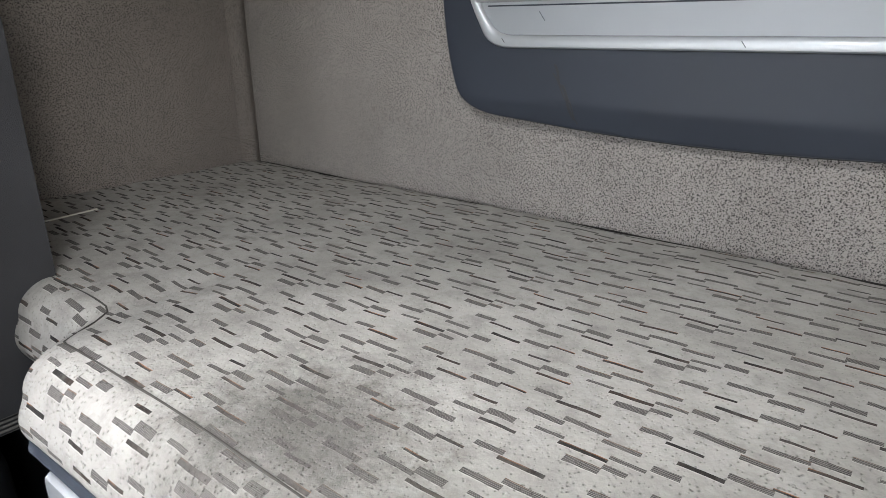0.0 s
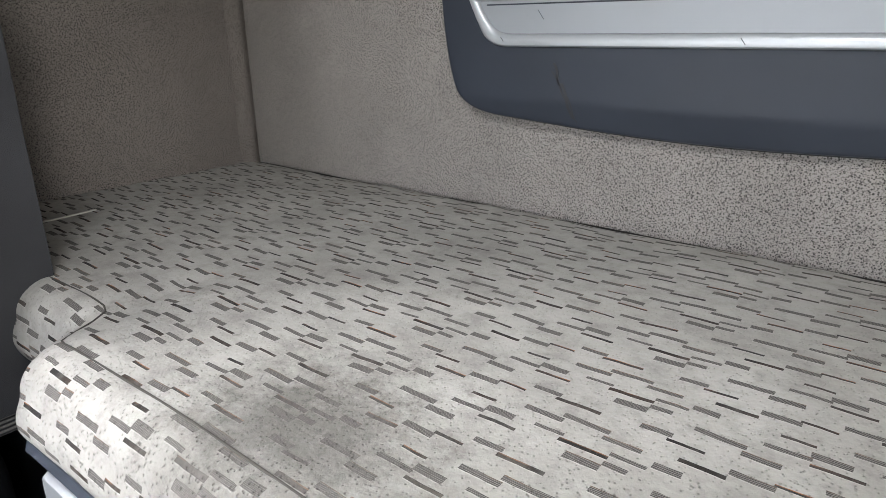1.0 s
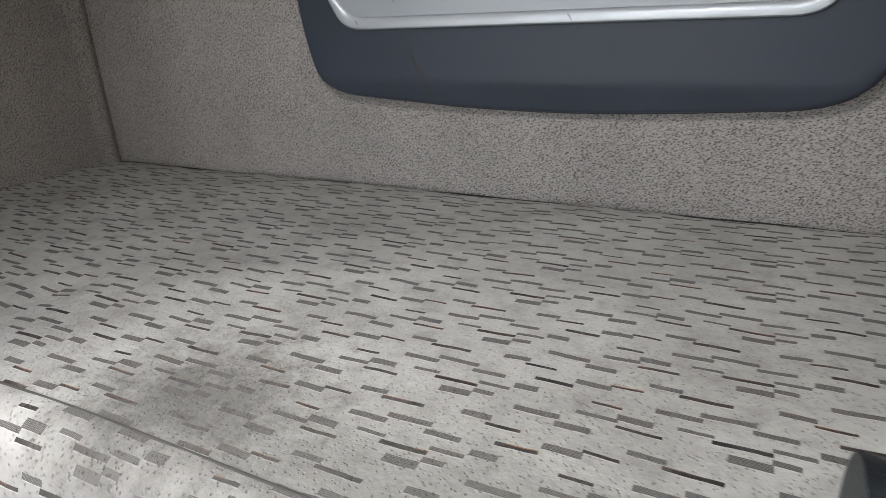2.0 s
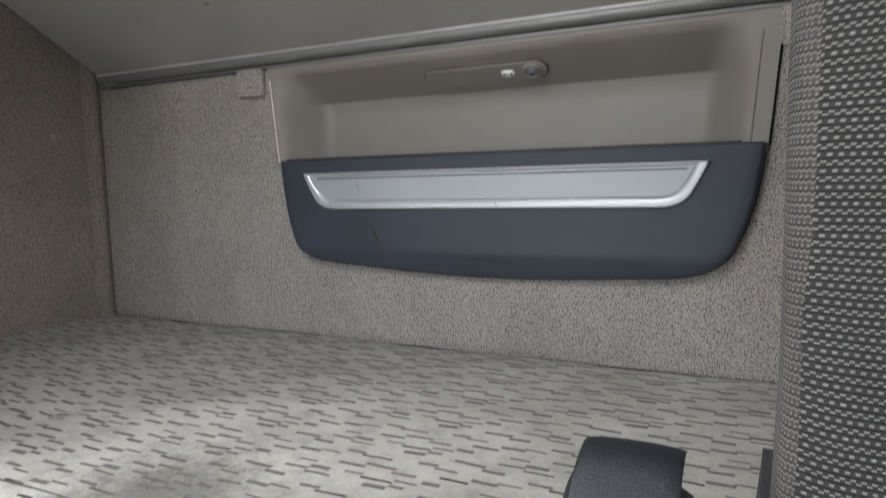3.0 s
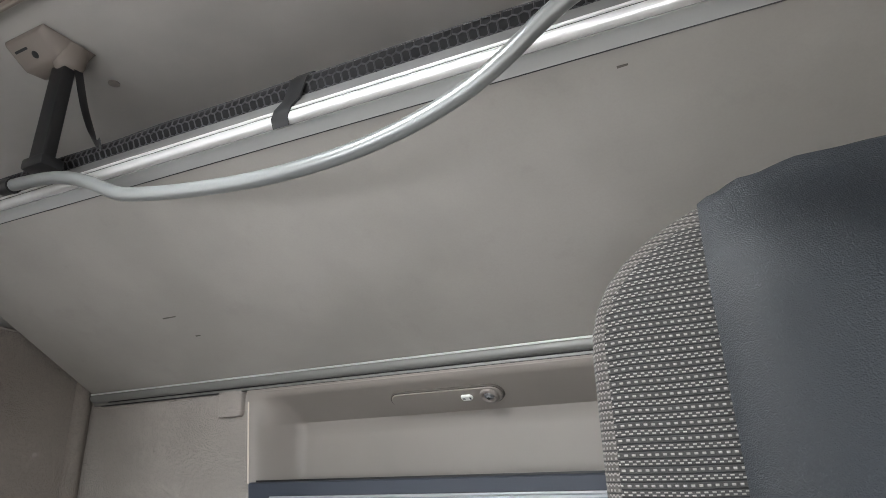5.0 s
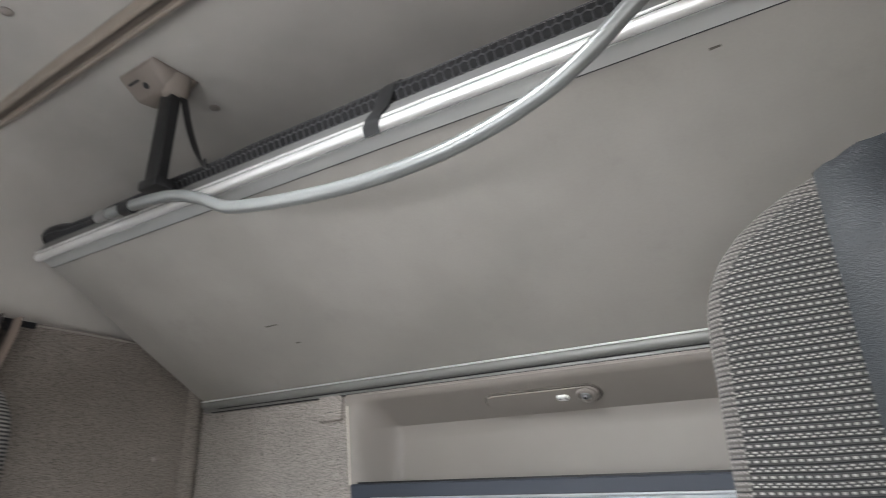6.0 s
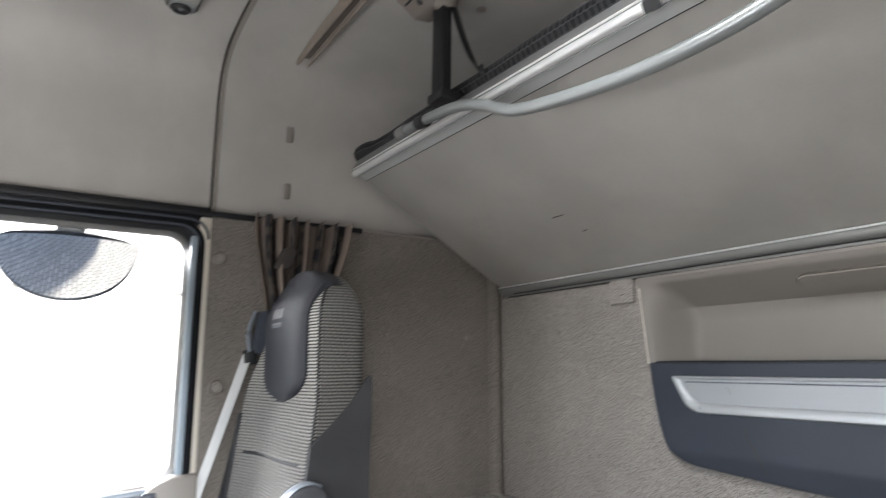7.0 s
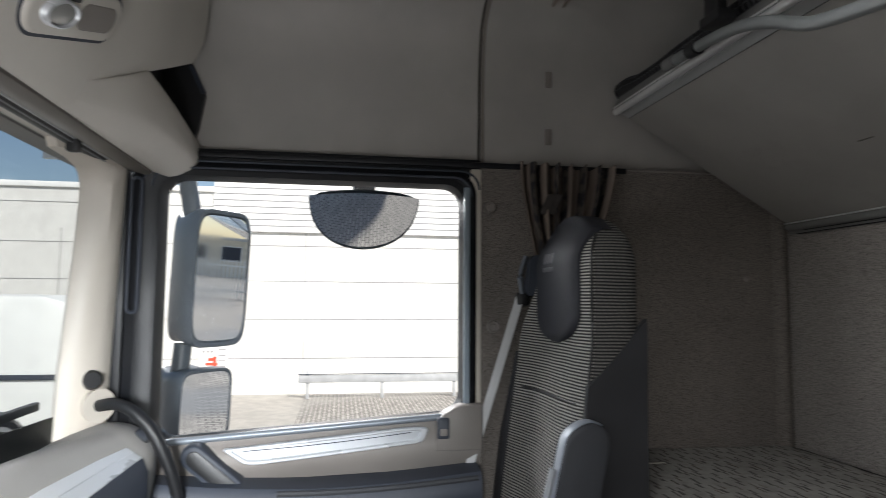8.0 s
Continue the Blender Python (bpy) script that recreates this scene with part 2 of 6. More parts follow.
def weave_cloth():
    """Seat flank fabric: small pale woven ticks on black."""
    m, nt, b, c = start("seat_weave_cloth", 0.92)
    sep = nt.nodes.new("ShaderNodeSeparateXYZ")
    link(nt, c, sep.inputs[0])
    along = op(nt, "SUBTRACT", sep.outputs[0], op(nt, "MULTIPLY", sep.outputs[1], 0.9))
    height = op(nt, "ADD", sep.outputs[2], op(nt, "MULTIPLY", noise_tex(nt, c, 9, 2), 0.003))
    cols = op(nt, "DIVIDE", along, 0.0049)
    fu = op(nt, "FRACT", cols)
    near = op(nt, "ABSOLUTE", op(nt, "SUBTRACT", fu, 0.5))
    # Pairs of rows: a humped pale thread, then a row of pale knots, with a dark furrow between.
    rows = op(nt, "FRACT", op(nt, "DIVIDE", height, 0.0072))
    hump = op(nt, "MULTIPLY_ADD", ramp(nt, near, 0.16, 0.34), 0.13, 0.20)
    thread = op(nt, "SUBTRACT", 1, ramp(nt, op(nt, "ABSOLUTE", op(nt, "SUBTRACT", rows, hump)), 0.045, 0.13))
    knot_v = op(nt, "SUBTRACT", 1, ramp(nt, op(nt, "ABSOLUTE", op(nt, "SUBTRACT", rows, 0.76)), 0.06, 0.16))
    knot_u = op(nt, "SUBTRACT", 1, ramp(nt, near, 0.12, 0.30))
    tick = op(nt, "MAXIMUM", op(nt, "MULTIPLY", thread, 0.85), op(nt, "MULTIPLY", knot_v, knot_u))
    furrow = op(nt, "SUBTRACT", 1, ramp(nt, op(nt, "ABSOLUTE", op(nt, "SUBTRACT", rows, 0.52)), 0.03, 0.10))
    fine = noise_tex(nt, c, 1300, 2)
    big = ramp(nt, noise_tex(nt, c, 6, 4), 0.3, 0.7)
    pale = mix(nt, big, (0.24, 0.225, 0.21), (0.33, 0.31, 0.29))
    pale = mix(nt, op(nt, "MULTIPLY", fine, 0.7), pale, (0.09, 0.085, 0.078))
    ground_col = mix(nt, fine, (0.045, 0.041, 0.038), (0.10, 0.092, 0.086))
    ground_col = mix(nt, furrow, ground_col, (0.016, 0.015, 0.015))
    col = mix(nt, tick, ground_col, pale)
    link(nt, col, b.inputs["Base Color"])
    link(nt, bump(nt, op(nt, "ADD", tick, op(nt, "MULTIPLY", fine, 0.4)), 0.6, 0.001), b.inputs["Normal"])
    return m


def rib_cloth(name, threads, pitch):
    """Seat front fabric: fine horizontal pale ribs on black."""
    m, nt, b, c = start(name, 0.9)
    sep = nt.nodes.new("ShaderNodeSeparateXYZ")
    link(nt, c, sep.inputs[0])
    rows = op(nt, "DIVIDE", op(nt, "ADD", sep.outputs[2], op(nt, "MULTIPLY", noise_tex(nt, c, 8, 2), 0.006)), pitch)
    fv = op(nt, "FRACT", rows)
    r = op(nt, "FLOOR", rows)
    odd = op(nt, "ABSOLUTE", op(nt, "MODULO", r, 2))
    along = op(nt, "ADD", sep.outputs[0], op(nt, "MULTIPLY", sep.outputs[1], 0.5))
    ticks = op(nt, "FRACT", op(nt, "ADD", op(nt, "DIVIDE", along, pitch * 0.95), op(nt, "MULTIPLY", r, 0.25)))
    mid = op(nt, "SUBTRACT", fv, 0.5)
    # One row of woven beads, one row of a small zigzag chain, dark lines between.
    bead = op(nt, "MULTIPLY", op(nt, "SUBTRACT", 1, ramp(nt, op(nt, "ABSOLUTE", mid), 0.08, 0.22)), op(nt, "SUBTRACT", 1, ramp(nt, op(nt, "ABSOLUTE", op(nt, "SUBTRACT", ticks, 0.5)), 0.14, 0.32)))
    zig = op(nt, "MULTIPLY", op(nt, "SUBTRACT", op(nt, "GREATER_THAN", ticks, 0.5), 0.5), 0.36)
    chain = op(nt, "SUBTRACT", 1, ramp(nt, op(nt, "ABSOLUTE", op(nt, "SUBTRACT", mid, zig)), 0.05, 0.15))
    tick = mix(nt, odd, bead, chain)
    if threads > 0:
        # Tightly woven: the beads close up into continuous ribs.
        rib = op(nt, "SUBTRACT", 1, ramp(nt, op(nt, "ABSOLUTE", mid), 0.17, 0.32))
        tick = op(nt, "MULTIPLY", rib, op(nt, "MULTIPLY_ADD", bead, 0.3, 0.7))
    line = ramp(nt, op(nt, "ABSOLUTE", mid), 0.36, 0.44)
    fine = noise_tex(nt, c, 1500, 2)
    big = ramp(nt, noise_tex(nt, c, 6, 4), 0.3, 0.7)
    base = mix(nt, fine, (0.022, 0.021, 0.021), (0.06, 0.058, 0.055))
    base = mix(nt, line, base, (0.008, 0.008, 0.009))
    # threads 0.01 halves the pale ribs: the backlit flank's shade, put into the colour.
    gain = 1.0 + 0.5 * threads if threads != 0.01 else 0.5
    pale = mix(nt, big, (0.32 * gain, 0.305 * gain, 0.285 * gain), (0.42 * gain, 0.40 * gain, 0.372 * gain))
    pale = mix(nt, op(nt, "MULTIPLY", fine, 0.6), pale, (0.14, 0.13, 0.12))
    link(nt, mix(nt, tick, base, pale), b.inputs["Base Color"])
    link(nt, bump(nt, op(nt, "SUBTRACT", op(nt, "ADD", tick, op(nt, "MULTIPLY", fine, 0.3)), line), 0.8, 0.0016), b.inputs["Normal"])
    return m


def leather(name, color, rough=0.42):
    m, nt, b, c = start(name, rough)
    d, _ = voronoi(nt, c, 950)
    d2 = noise_tex(nt, c, 700, 2)
    big = ramp(nt, noise_tex(nt, c, 6, 4), 0.3, 0.7)
    link(nt, mix(nt, big, tuple(v * 0.85 for v in color), tuple(v * 1.15 for v in color)), b.inputs["Base Color"])
    link(nt, op(nt, "MULTIPLY_ADD", big, 0.12, rough - 0.06), b.inputs["Roughness"])
    h = op(nt, "ADD", op(nt, "MULTIPLY", d, -0.9), op(nt, "MULTIPLY", d2, 0.8))
    link(nt, bump(nt, h, 0.45, 0.001), b.inputs["Normal"])
    return m


def curtain_cloth():
    m, nt, b, c = start("curtain_cloth", 0.9)
    uv = nt.nodes.new("ShaderNodeUVMap")
    uv.uv_map = "UVMap"
    sep = nt.nodes.new("ShaderNodeSeparateXYZ")
    link(nt, uv.outputs[0], sep.inputs[0])
    bands = op(nt, "FRACT", op(nt, "MULTIPLY", sep.outputs[0], 9.0))
    dark = ramp(nt, op(nt, "ABSOLUTE", op(nt, "SUBTRACT", bands, 0.5)), 0.2, 0.26)
    blot = ramp(nt, noise_tex(nt, uv.outputs[0], 26, 4), 0.44, 0.56)
    col = mix(nt, dark, (0.19, 0.15, 0.125), mix(nt, blot, (0.014, 0.014, 0.017), (0.07, 0.058, 0.05)))
    link(nt, col, b.inputs["Base Color"])
    link(nt, bump(nt, noise_tex(nt, c, 900, 2), 0.3, 0.001), b.inputs["Normal"])
    return m


def glass(name, tint=(1, 1, 1)):
    m, nt, b, c = start(name, 0.0)
    b.inputs["Base Color"].default_value = (*tint, 1)
    b.inputs["Transmission Weight"].default_value = 1.0
    b.inputs["IOR"].default_value = 1.06
    return m


def cobbles():
    m, nt, b, c = start("yard_paving", 0.55)
    br = nt.nodes.new("ShaderNodeTexBrick")
    br.inputs["Scale"].default_value = 1.0
    br.inputs["Brick Width"].default_value, br.inputs["Row Height"].default_value = 0.2, 0.1
    br.inputs["Mortar Size"].default_value = 0.012
    br.inputs["Color1"].default_value, br.inputs["Color2"].default_value = (0.42, 0.395, 0.36, 1), (0.29, 0.272, 0.25, 1)
    br.inputs["Mortar"].default_value = (0.05, 0.047, 0.042, 1)
    link(nt, c, br.inputs["Vector"])
    wet = ramp(nt, noise_tex(nt, c, 0.25, 5), 0.45, 0.6)
    col = mix(nt, op(nt, "MULTIPLY", wet, 0.5), br.outputs[0], (0.16, 0.152, 0.143))
    link(nt, col, b.inputs["Base Color"])
    link(nt, op(nt, "MULTIPLY_ADD", wet, -0.35, 0.7), b.inputs["Roughness"])
    link(nt, bump(nt, br.outputs[1], 0.4, -0.01), b.inputs["Normal"])
    return m


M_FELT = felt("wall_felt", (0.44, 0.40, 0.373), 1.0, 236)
# Same felt for the side walls, darkened: their shade is in the colour.
M_FELT_SHADED = felt("shaded_side_felt", (0.265, 0.235, 0.209), 0.95, 236)
M_HEAD = plain("headliner_cloth", (0.45, 0.43, 0.405), 0.92, vary=0.1, grain=650, relief=0.4, depth=0.0012)
M_BOARD = plain("bunk_board", (0.345, 0.33, 0.307), 0.62, vary=0.1, grain=220, relief=0.05, dirt=0.12)
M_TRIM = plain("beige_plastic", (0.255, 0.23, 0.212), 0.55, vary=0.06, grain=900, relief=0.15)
M_TRIM_LIGHT = plain("cream_plastic", (0.66, 0.605, 0.53), 0.5, vary=0.06, grain=900, relief=0.15)
M_LOCKER = plain("locker_plastic", (0.62, 0.585, 0.53), 0.5, vary=0.06, grain=900, relief=0.15)
M_DASH = plain("taupe_dash", (0.31, 0.297, 0.281), 0.55, vary=0.1, grain=700, relief=0.3)
M_BRIGHT = plain("bright_silver", (0.74, 0.76, 0.79), 0.28, 0.25, vary=0.04, grain=1500, relief=0.02)
M_SLATE = plain("slate_plastic", (0.038, 0.0455, 0.063), 0.55, vary=0.1, grain=1100, relief=0.2, dirt=0.1)
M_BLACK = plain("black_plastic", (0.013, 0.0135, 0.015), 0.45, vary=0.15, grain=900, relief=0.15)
M_RUBBER = plain("black_rubber", (0.004, 0.005, 0.008), 0.5, vary=0.15)
M_SILVER = plain("silver_paint", (0.60, 0.62, 0.65), 0.38, 0.45, vary=0.05, grain=1500, relief=0.03)
M_SILVER_DIM = plain("silver_plate", (0.27, 0.28, 0.295), 0.5, 0.35, vary=0.06, grain=1500, relief=0.05)
M_PLATE = plain("brushed_plate", (0.42, 0.44, 0.47), 0.5, 0.25, vary=0.06, grain=1500, relief=0.05)
M_ALU = plain("aluminium", (0.9, 0.9, 0.9), 0.34, 0.55, vary=0.05, grain=1500, relief=0.01)
M_ALU_GREY = plain("grey_extrusion", (0.24, 0.24, 0.235), 0.42, 0.3, vary=0.06)
M_LIP = plain("lip_extrusion", (0.50, 0.51, 0.51), 0.42, 0.35, vary=0.06)
M_RAIL = plain("brown_rail", (0.31, 0.265, 0.225), 0.42, 0.1, vary=0.08)
M_TUBE = plain("tube_paint", (0.29, 0.305, 0.305), 0.36, 0.5, vary=0.1, grain=260, relief=0.08)
M_CLOTH = bunk_cloth()
M_RIB = rib_cloth("seat_rib_cloth", 0.0, 0.0050)
M_RIB_TIGHT = rib_cloth("tight_rib_cloth", 1.0, 0.0076)
# Dimmed copy of the tight ribs for the shaded seat flank.
M_RIB_SHADED = rib_cloth("shaded_rib_cloth", 0.01, 0.0076)
M_WEAVE = weave_cloth()
M_LEATHER = leather("dark_leather", (0.009, 0.012, 0.016), 0.45)
M_SEAT_DARK = leather("dark_seat_vinyl", (0.038, 0.038, 0.041), 0.6)
M_PAD = plain("headrest_pad", (0.032, 0.033, 0.040), 0.7, vary=0.15, grain=800, relief=0.3)
M_ARM = plain("grey_armrest", (0.055, 0.057, 0.063), 0.6, vary=0.1)
M_ARM_EDGE = plain("pale_armrest_edge", (0.27, 0.30, 0.34), 0.4, 0.3, vary=0.05)
for dull in (M_ARM, M_SEAT_DARK, M_PAD):
    dull.node_tree.nodes["Principled BSDF"].inputs["Specular IOR Level"].default_value = 0.2
M_NET = plain("net_cord", (0.05, 0.05, 0.054), 0.65, grain=1800, relief=0.3)
M_CURTAIN = curtain_cloth()
M_BELT = plain("belt_webbing", (0.62, 0.62, 0.62), 0.7, vary=0.1, grain=1600, relief=0.3)
M_GLASS = glass("window_glass")
M_SCREEN = glass("windscreen_glass", (0.56, 0.58, 0.585))
M_MIRROR = plain("mirror_glass", (0.85, 0.87, 0.88), 0.02, 1.0, vary=0.02, relief=0.0)
M_MIRROR_SHELL = plain("mirror_shell", (0.085, 0.10, 0.115), 0.38, vary=0.1)
M_LENS = plain("clear_lens", (0.46, 0.46, 0.44), 0.12, 0.3, vary=0.05)
M_WHITE = plain("white_plastic", (0.78, 0.79, 0.77), 0.4, vary=0.04)
M_CONCRETE = plain("pale_facade", (0.72, 0.71, 0.68), 0.8, vary=0.06, grain=30, relief=0.2, depth=0.004)
M_JOINT_TRIM = plain("headliner_joint", (0.085, 0.075, 0.066), 0.8)
M_JOINT = plain("facade_joint", (0.3, 0.3, 0.3), 0.8)
M_CLADDING = plain("white_cladding", (0.78, 0.78, 0.77), 0.5, vary=0.04)
M_GALV = plain("galvanised_steel", (0.52, 0.53, 0.54), 0.55, 0.3)
M_YARD = cobbles()


# ---- mesh helpers ----
def part(name, bm, material, parent=None, label="", smooth=True, at=(0, 0, 0)):
    bmesh.ops.recalc_face_normals(bm, faces=bm.faces)
    me = bpy.data.meshes.new(name)
    bm.to_mesh(me)
    bm.free()
    me.materials.append(material)
    if smooth:
        me.polygons.foreach_set("use_smooth", [True] * len(me.polygons))
        me.set_sharp_from_angle(angle=radians(38))
    ob = new(name, me)
    if parent is not None:
        ob.parent = parent
        ob.matrix_parent_inverse = parent_place(parent).inverted()
    if label:
        ob["label"] = label
    return ob


def parent_place(ob):
    m = ob.matrix_basis.copy()
    while ob.parent is not None:
        m = ob.parent.matrix_basis @ ob.matrix_parent_inverse @ m
        ob = ob.parent
    return m


def thing(name, at, label, category, group="", kind=""):
    e = new(name)
    e.empty_display_size = 0.05
    e.matrix_basis = Matrix.Translation(at)
    return tagged(e, label, category, group, kind)


def box(x0, x1, y0, y1, z0, z1, bevel=0.0, seg=2, bm=None):
    bm = bm or bmesh.new()
    r = bmesh.ops.create_cube(bm, size=1.0, matrix=Matrix.LocRotScale(((x0 + x1) / 2, (y0 + y1) / 2, (z0 + z1) / 2), None, (abs(x1 - x0), abs(y1 - y0), abs(z1 - z0))))
    if bevel:
        edges = {e for v in r["verts"] for e in v.link_edges}
        bmesh.ops.bevel(bm, geom=list(edges), offset=bevel, segments=seg, affect="EDGES", profile=0.5)
    return bm


def loft(rings, cap=True, closed=True, bm=None):
    bm = bm or bmesh.new()
    vs = [[bm.verts.new(p) for p in ring] for ring in rings]
    n = len(vs[0])
    for a, b in zip(vs, vs[1:]):
        for i in range(n if closed else n - 1):
            j = (i + 1) % n
            bm.faces.new((a[i], a[j], b[j], b[i]))
    if cap and closed:
        bm.faces.new(vs[0])
        bm.faces.new(vs[-1])
    return bm


def sheet(f, nu, nv, thick=None, bm=None, uv=None):
    """A surface f(u, v), u and v from 0 to 1; thick: an offset vector that gives it a body; uv: a function of u and v."""
    bm = bm or bmesh.new()
    rows = [[bm.verts.new(f(i / nu, j / nv)) for j in range(nv + 1)] for i in range(nu + 1)]
    layer = bm.loops.layers.uv.new("UVMap") if uv else None
    for i in range(nu):
        for j in range(nv):
            face = bm.faces.new((rows[i][j], rows[i + 1][j], rows[i + 1][j + 1], rows[i][j + 1]))
            if uv:
                for loop, (a, b) in zip(face.loops, ((i, j), (i + 1, j), (i + 1, j + 1), (i, j + 1))):
                    loop[layer].uv = uv(a / nu, b / nv)
    if thick:
        back = [[bm.verts.new(Vector(v.co) + Vector(thick)) for v in row] for row in rows]
        for i in range(nu):
            for j in range(nv):
                bm.faces.new((back[i][j], back[i][j + 1], back[i + 1][j + 1], back[i + 1][j]))
        rim = [(i, 0) for i in range(nu)] + [(nu, j) for j in range(nv)] + [(i, nv) for i in range(nu, 0, -1)] + [(0, j) for j in range(nv, 0, -1)]
        for (a, b), (c, d) in zip(rim, rim[1:] + rim[:1]):
            bm.faces.new((rows[a][b], rows[c][d], back[c][d], back[a][b]))
    return bm


def smooth_line(points, n=8):
    """A Catmull-Rom line through the points."""
    p = [Vector(q) for q in points]
    p = [2 * p[0] - p[1]] + p + [2 * p[-1] - p[-2]]
    out = []
    for a, b, c, d in zip(p, p[1:], p[2:], p[3:]):
        for k in range(n):
            t = k / n
            out.append(0.5 * (2 * b + (c - a) * t + (2 * a - 5 * b + 4 * c - d) * t * t + (3 * b - a - 3 * c + d) * t ** 3))
    return out + [p[-2]]


def tube(points, r, seg=12, bm=None, flat=1.0, up=(0, 0, 1)):
    pts = [Vector(p) for p in points]
    rings = []
    for i, p in enumerate(pts):
        d = (pts[min(i + 1, len(pts) - 1)] - pts[max(i - 1, 0)]).normalized()
        a = d.cross(Vector(up))
        if a.length < 1e-4:
            a = d.cross(Vector((1, 0, 0)))
        a.normalize()
        b = a.cross(d)
        rings.append([p + r * (math.cos(k * 2 * math.pi / seg) * a + flat * math.sin(k * 2 * math.pi / seg) * b) for k in range(seg)])
    return loft(rings, bm=bm)


def prism(outline, place, bevel=0.0, inset=0.0):
    """An outline (pairs), pushed through place(a, b, d) for d = 0 .. 1, its far rim rounded by bevel (share of depth) and inset."""
    n = len(outline)
    ca = sum(p[0] for p in outline) / n
    cb = sum(p[1] for p in outline) / n
    rings = [[place(a, b, 0) for a, b in outline]]
    if bevel:
        for k in range(4):
            t = k / 3 * math.pi / 2
            s = inset * (1 - math.cos(t))
            ring = []
            for a, b in outline:
                dx, dy = ca - a, cb - b
                ln = math.hypot(dx, dy) or 1
                ring.append(place(a + dx / ln * s, b + dy / ln * s, 1 - bevel + bevel * math.sin(t)))
            rings.append(ring)
    else:
        rings.append([place(a, b, 1) for a, b in outline])
    return loft(rings)


def rounded(x0, x1, y0, y1, r, n=6):
    """A rounded rectangle as pairs."""
    out = []
    for cx, cy, a0 in ((x1 - r, y1 - r, 0), (x0 + r, y1 - r, 90), (x0 + r, y0 + r, 180), (x1 - r, y0 + r, 270)):
        for k in range(n + 1):
            a = radians(a0 + 90 * k / n)
            out.append((cx + r * math.cos(a), cy + r * math.sin(a)))
    return out


def round_off(points, radii, n=7):
    """A closed outline through the corners, each rounded by its radius (as a length cut from both sides)."""
    out = []
    count = len(points)
    for i, (x, y) in enumerate(points):
        here = Vector((x, y))
        a, b = Vector(points[i - 1]) - here, Vector(points[(i + 1) % count]) - here
        ra, rb = min(radii[i], a.length * 0.48), min(radii[i], b.length * 0.48)
        p, q = here + a.normalized() * ra, here + b.normalized() * rb
        for k in range(n + 1):
            t = k / n
            c = p * (1 - t) ** 2 + here * 2 * t * (1 - t) + q * t * t
            out.append((c.x, c.y))
    return out


def lathe(profile, axis_m, n=20):
    """Turns (radius, height) pairs round the z axis of axis_m."""
    rings = [[axis_m @ Vector((r * math.cos(2 * math.pi * k / n), r * math.sin(2 * math.pi * k / n), h)) for k in range(n)] for r, h in profile]
    return loft(rings)


def lerp(a, b, t):
    return a + (b - a) * t


def step(a, b, x):
    t = min(1, max(0, (x - a) / (b - a)))
    return t * t * (3 - 2 * t)


# ---- setting: the yard outside ----
W = 2.34          # inner width of the cab
GROUND = -1.35    # yard level below the cab floor
FACADE = -15.2    # plane of the hall's wall
ROOF = 4.6

ground = part("ground", sheet(lambda u, v: (lerp(-400, 400, u), lerp(-400, 400, v), GROUND), 8, 8), M_YARD)
tagged(ground, "wet grey-brown concrete paving of a truck yard", "ground", kind="structure")

hall = thing("warehouse", (FACADE - 3, -6, GROUND), "long pale concrete warehouse with white cladding along its top", "building")
EDGE = -4.75      # where the clad part ends
part("wall", box(FACADE - 6, FACADE, -46, 34, GROUND, 2.86), M_CONCRETE, hall, smooth=False)
part("wall", box(FACADE - 6, FACADE - 0.002, -46, EDGE, 2.86, 3.88), M_CONCRETE, hall, smooth=False)
part("coping", box(FACADE - 6, FACADE + 0.06, -46, EDGE, 3.88, 4.02, 0.01), M_CLADDING, hall, "white roof edge")
part("cladding", box(FACADE - 6, FACADE + 0.05, EDGE, 34, 2.86, ROOF + 0.6), M_CLADDING, hall, "white corrugated cladding", smooth=False)
part("roof", box(FACADE - 6.1, FACADE + 0.12, EDGE - 0.1, 34.1, ROOF + 0.6, ROOF + 0.72, 0.02), M_WHITE, hall)
for k in range(13):
    z = 2.855 + 0.165 * k
    part("cladding_joint", box(FACADE + 0.048, FACADE + 0.06, EDGE, 34, z, z + 0.018), M_JOINT, hall, smooth=False)
for z in (-0.43, 0.58, 1.57, 2.5, 3.5):
    part("panel_joint", box(FACADE - 0.01, FACADE + 0.006, -46, 34 if z < 2.8 else EDGE, z, z + 0.018), M_JOINT, hall, smooth=False)
for k in range(12):
    y = -44.4 + 6.0 * k
    part("panel_joint", box(FACADE - 0.01, FACADE + 0.007, y, y + 0.018, GROUND, 2.86), M_JOINT, hall, smooth=False)
slab = part("pavement", box(FACADE, -3.2, -30, -2.3, GROUND - 0.1, GROUND + 0.006), plain("wet_concrete", (0.34, 0.32, 0.29), 0.45, vary=0.25, grain=40, relief=0.2, dirt=0.5), smooth=False)
tagged(slab, "smooth wet concrete apron along the warehouse", "pavement", kind="structure")

rail_fence = thing("guard_rail", (FACADE + 0.8, 0, GROUND), "galvanised grey steel guard rail standing in the yard", "rail")
for k in range(9):
    y = -2.27 + 1.85 * k
    part("post", box(FACADE + 0.75, FACADE + 0.83, y, y + 0.09, GROUND, GROUND + (0.70 if k == 0 else 0.56), 0.01), M_GALV, rail_fence)
part("bar", box(FACADE + 0.83, FACADE + 0.87, -2.45, 13, GROUND + 0.40, GROUND + 0.585, 0.012), M_GALV, rail_fence)
part("bar", box(FACADE + 0.83, FACADE + 0.89, -2.45, 13, GROUND + 0.60, GROUND + 0.615, 0.004), M_SLATE, rail_fence)


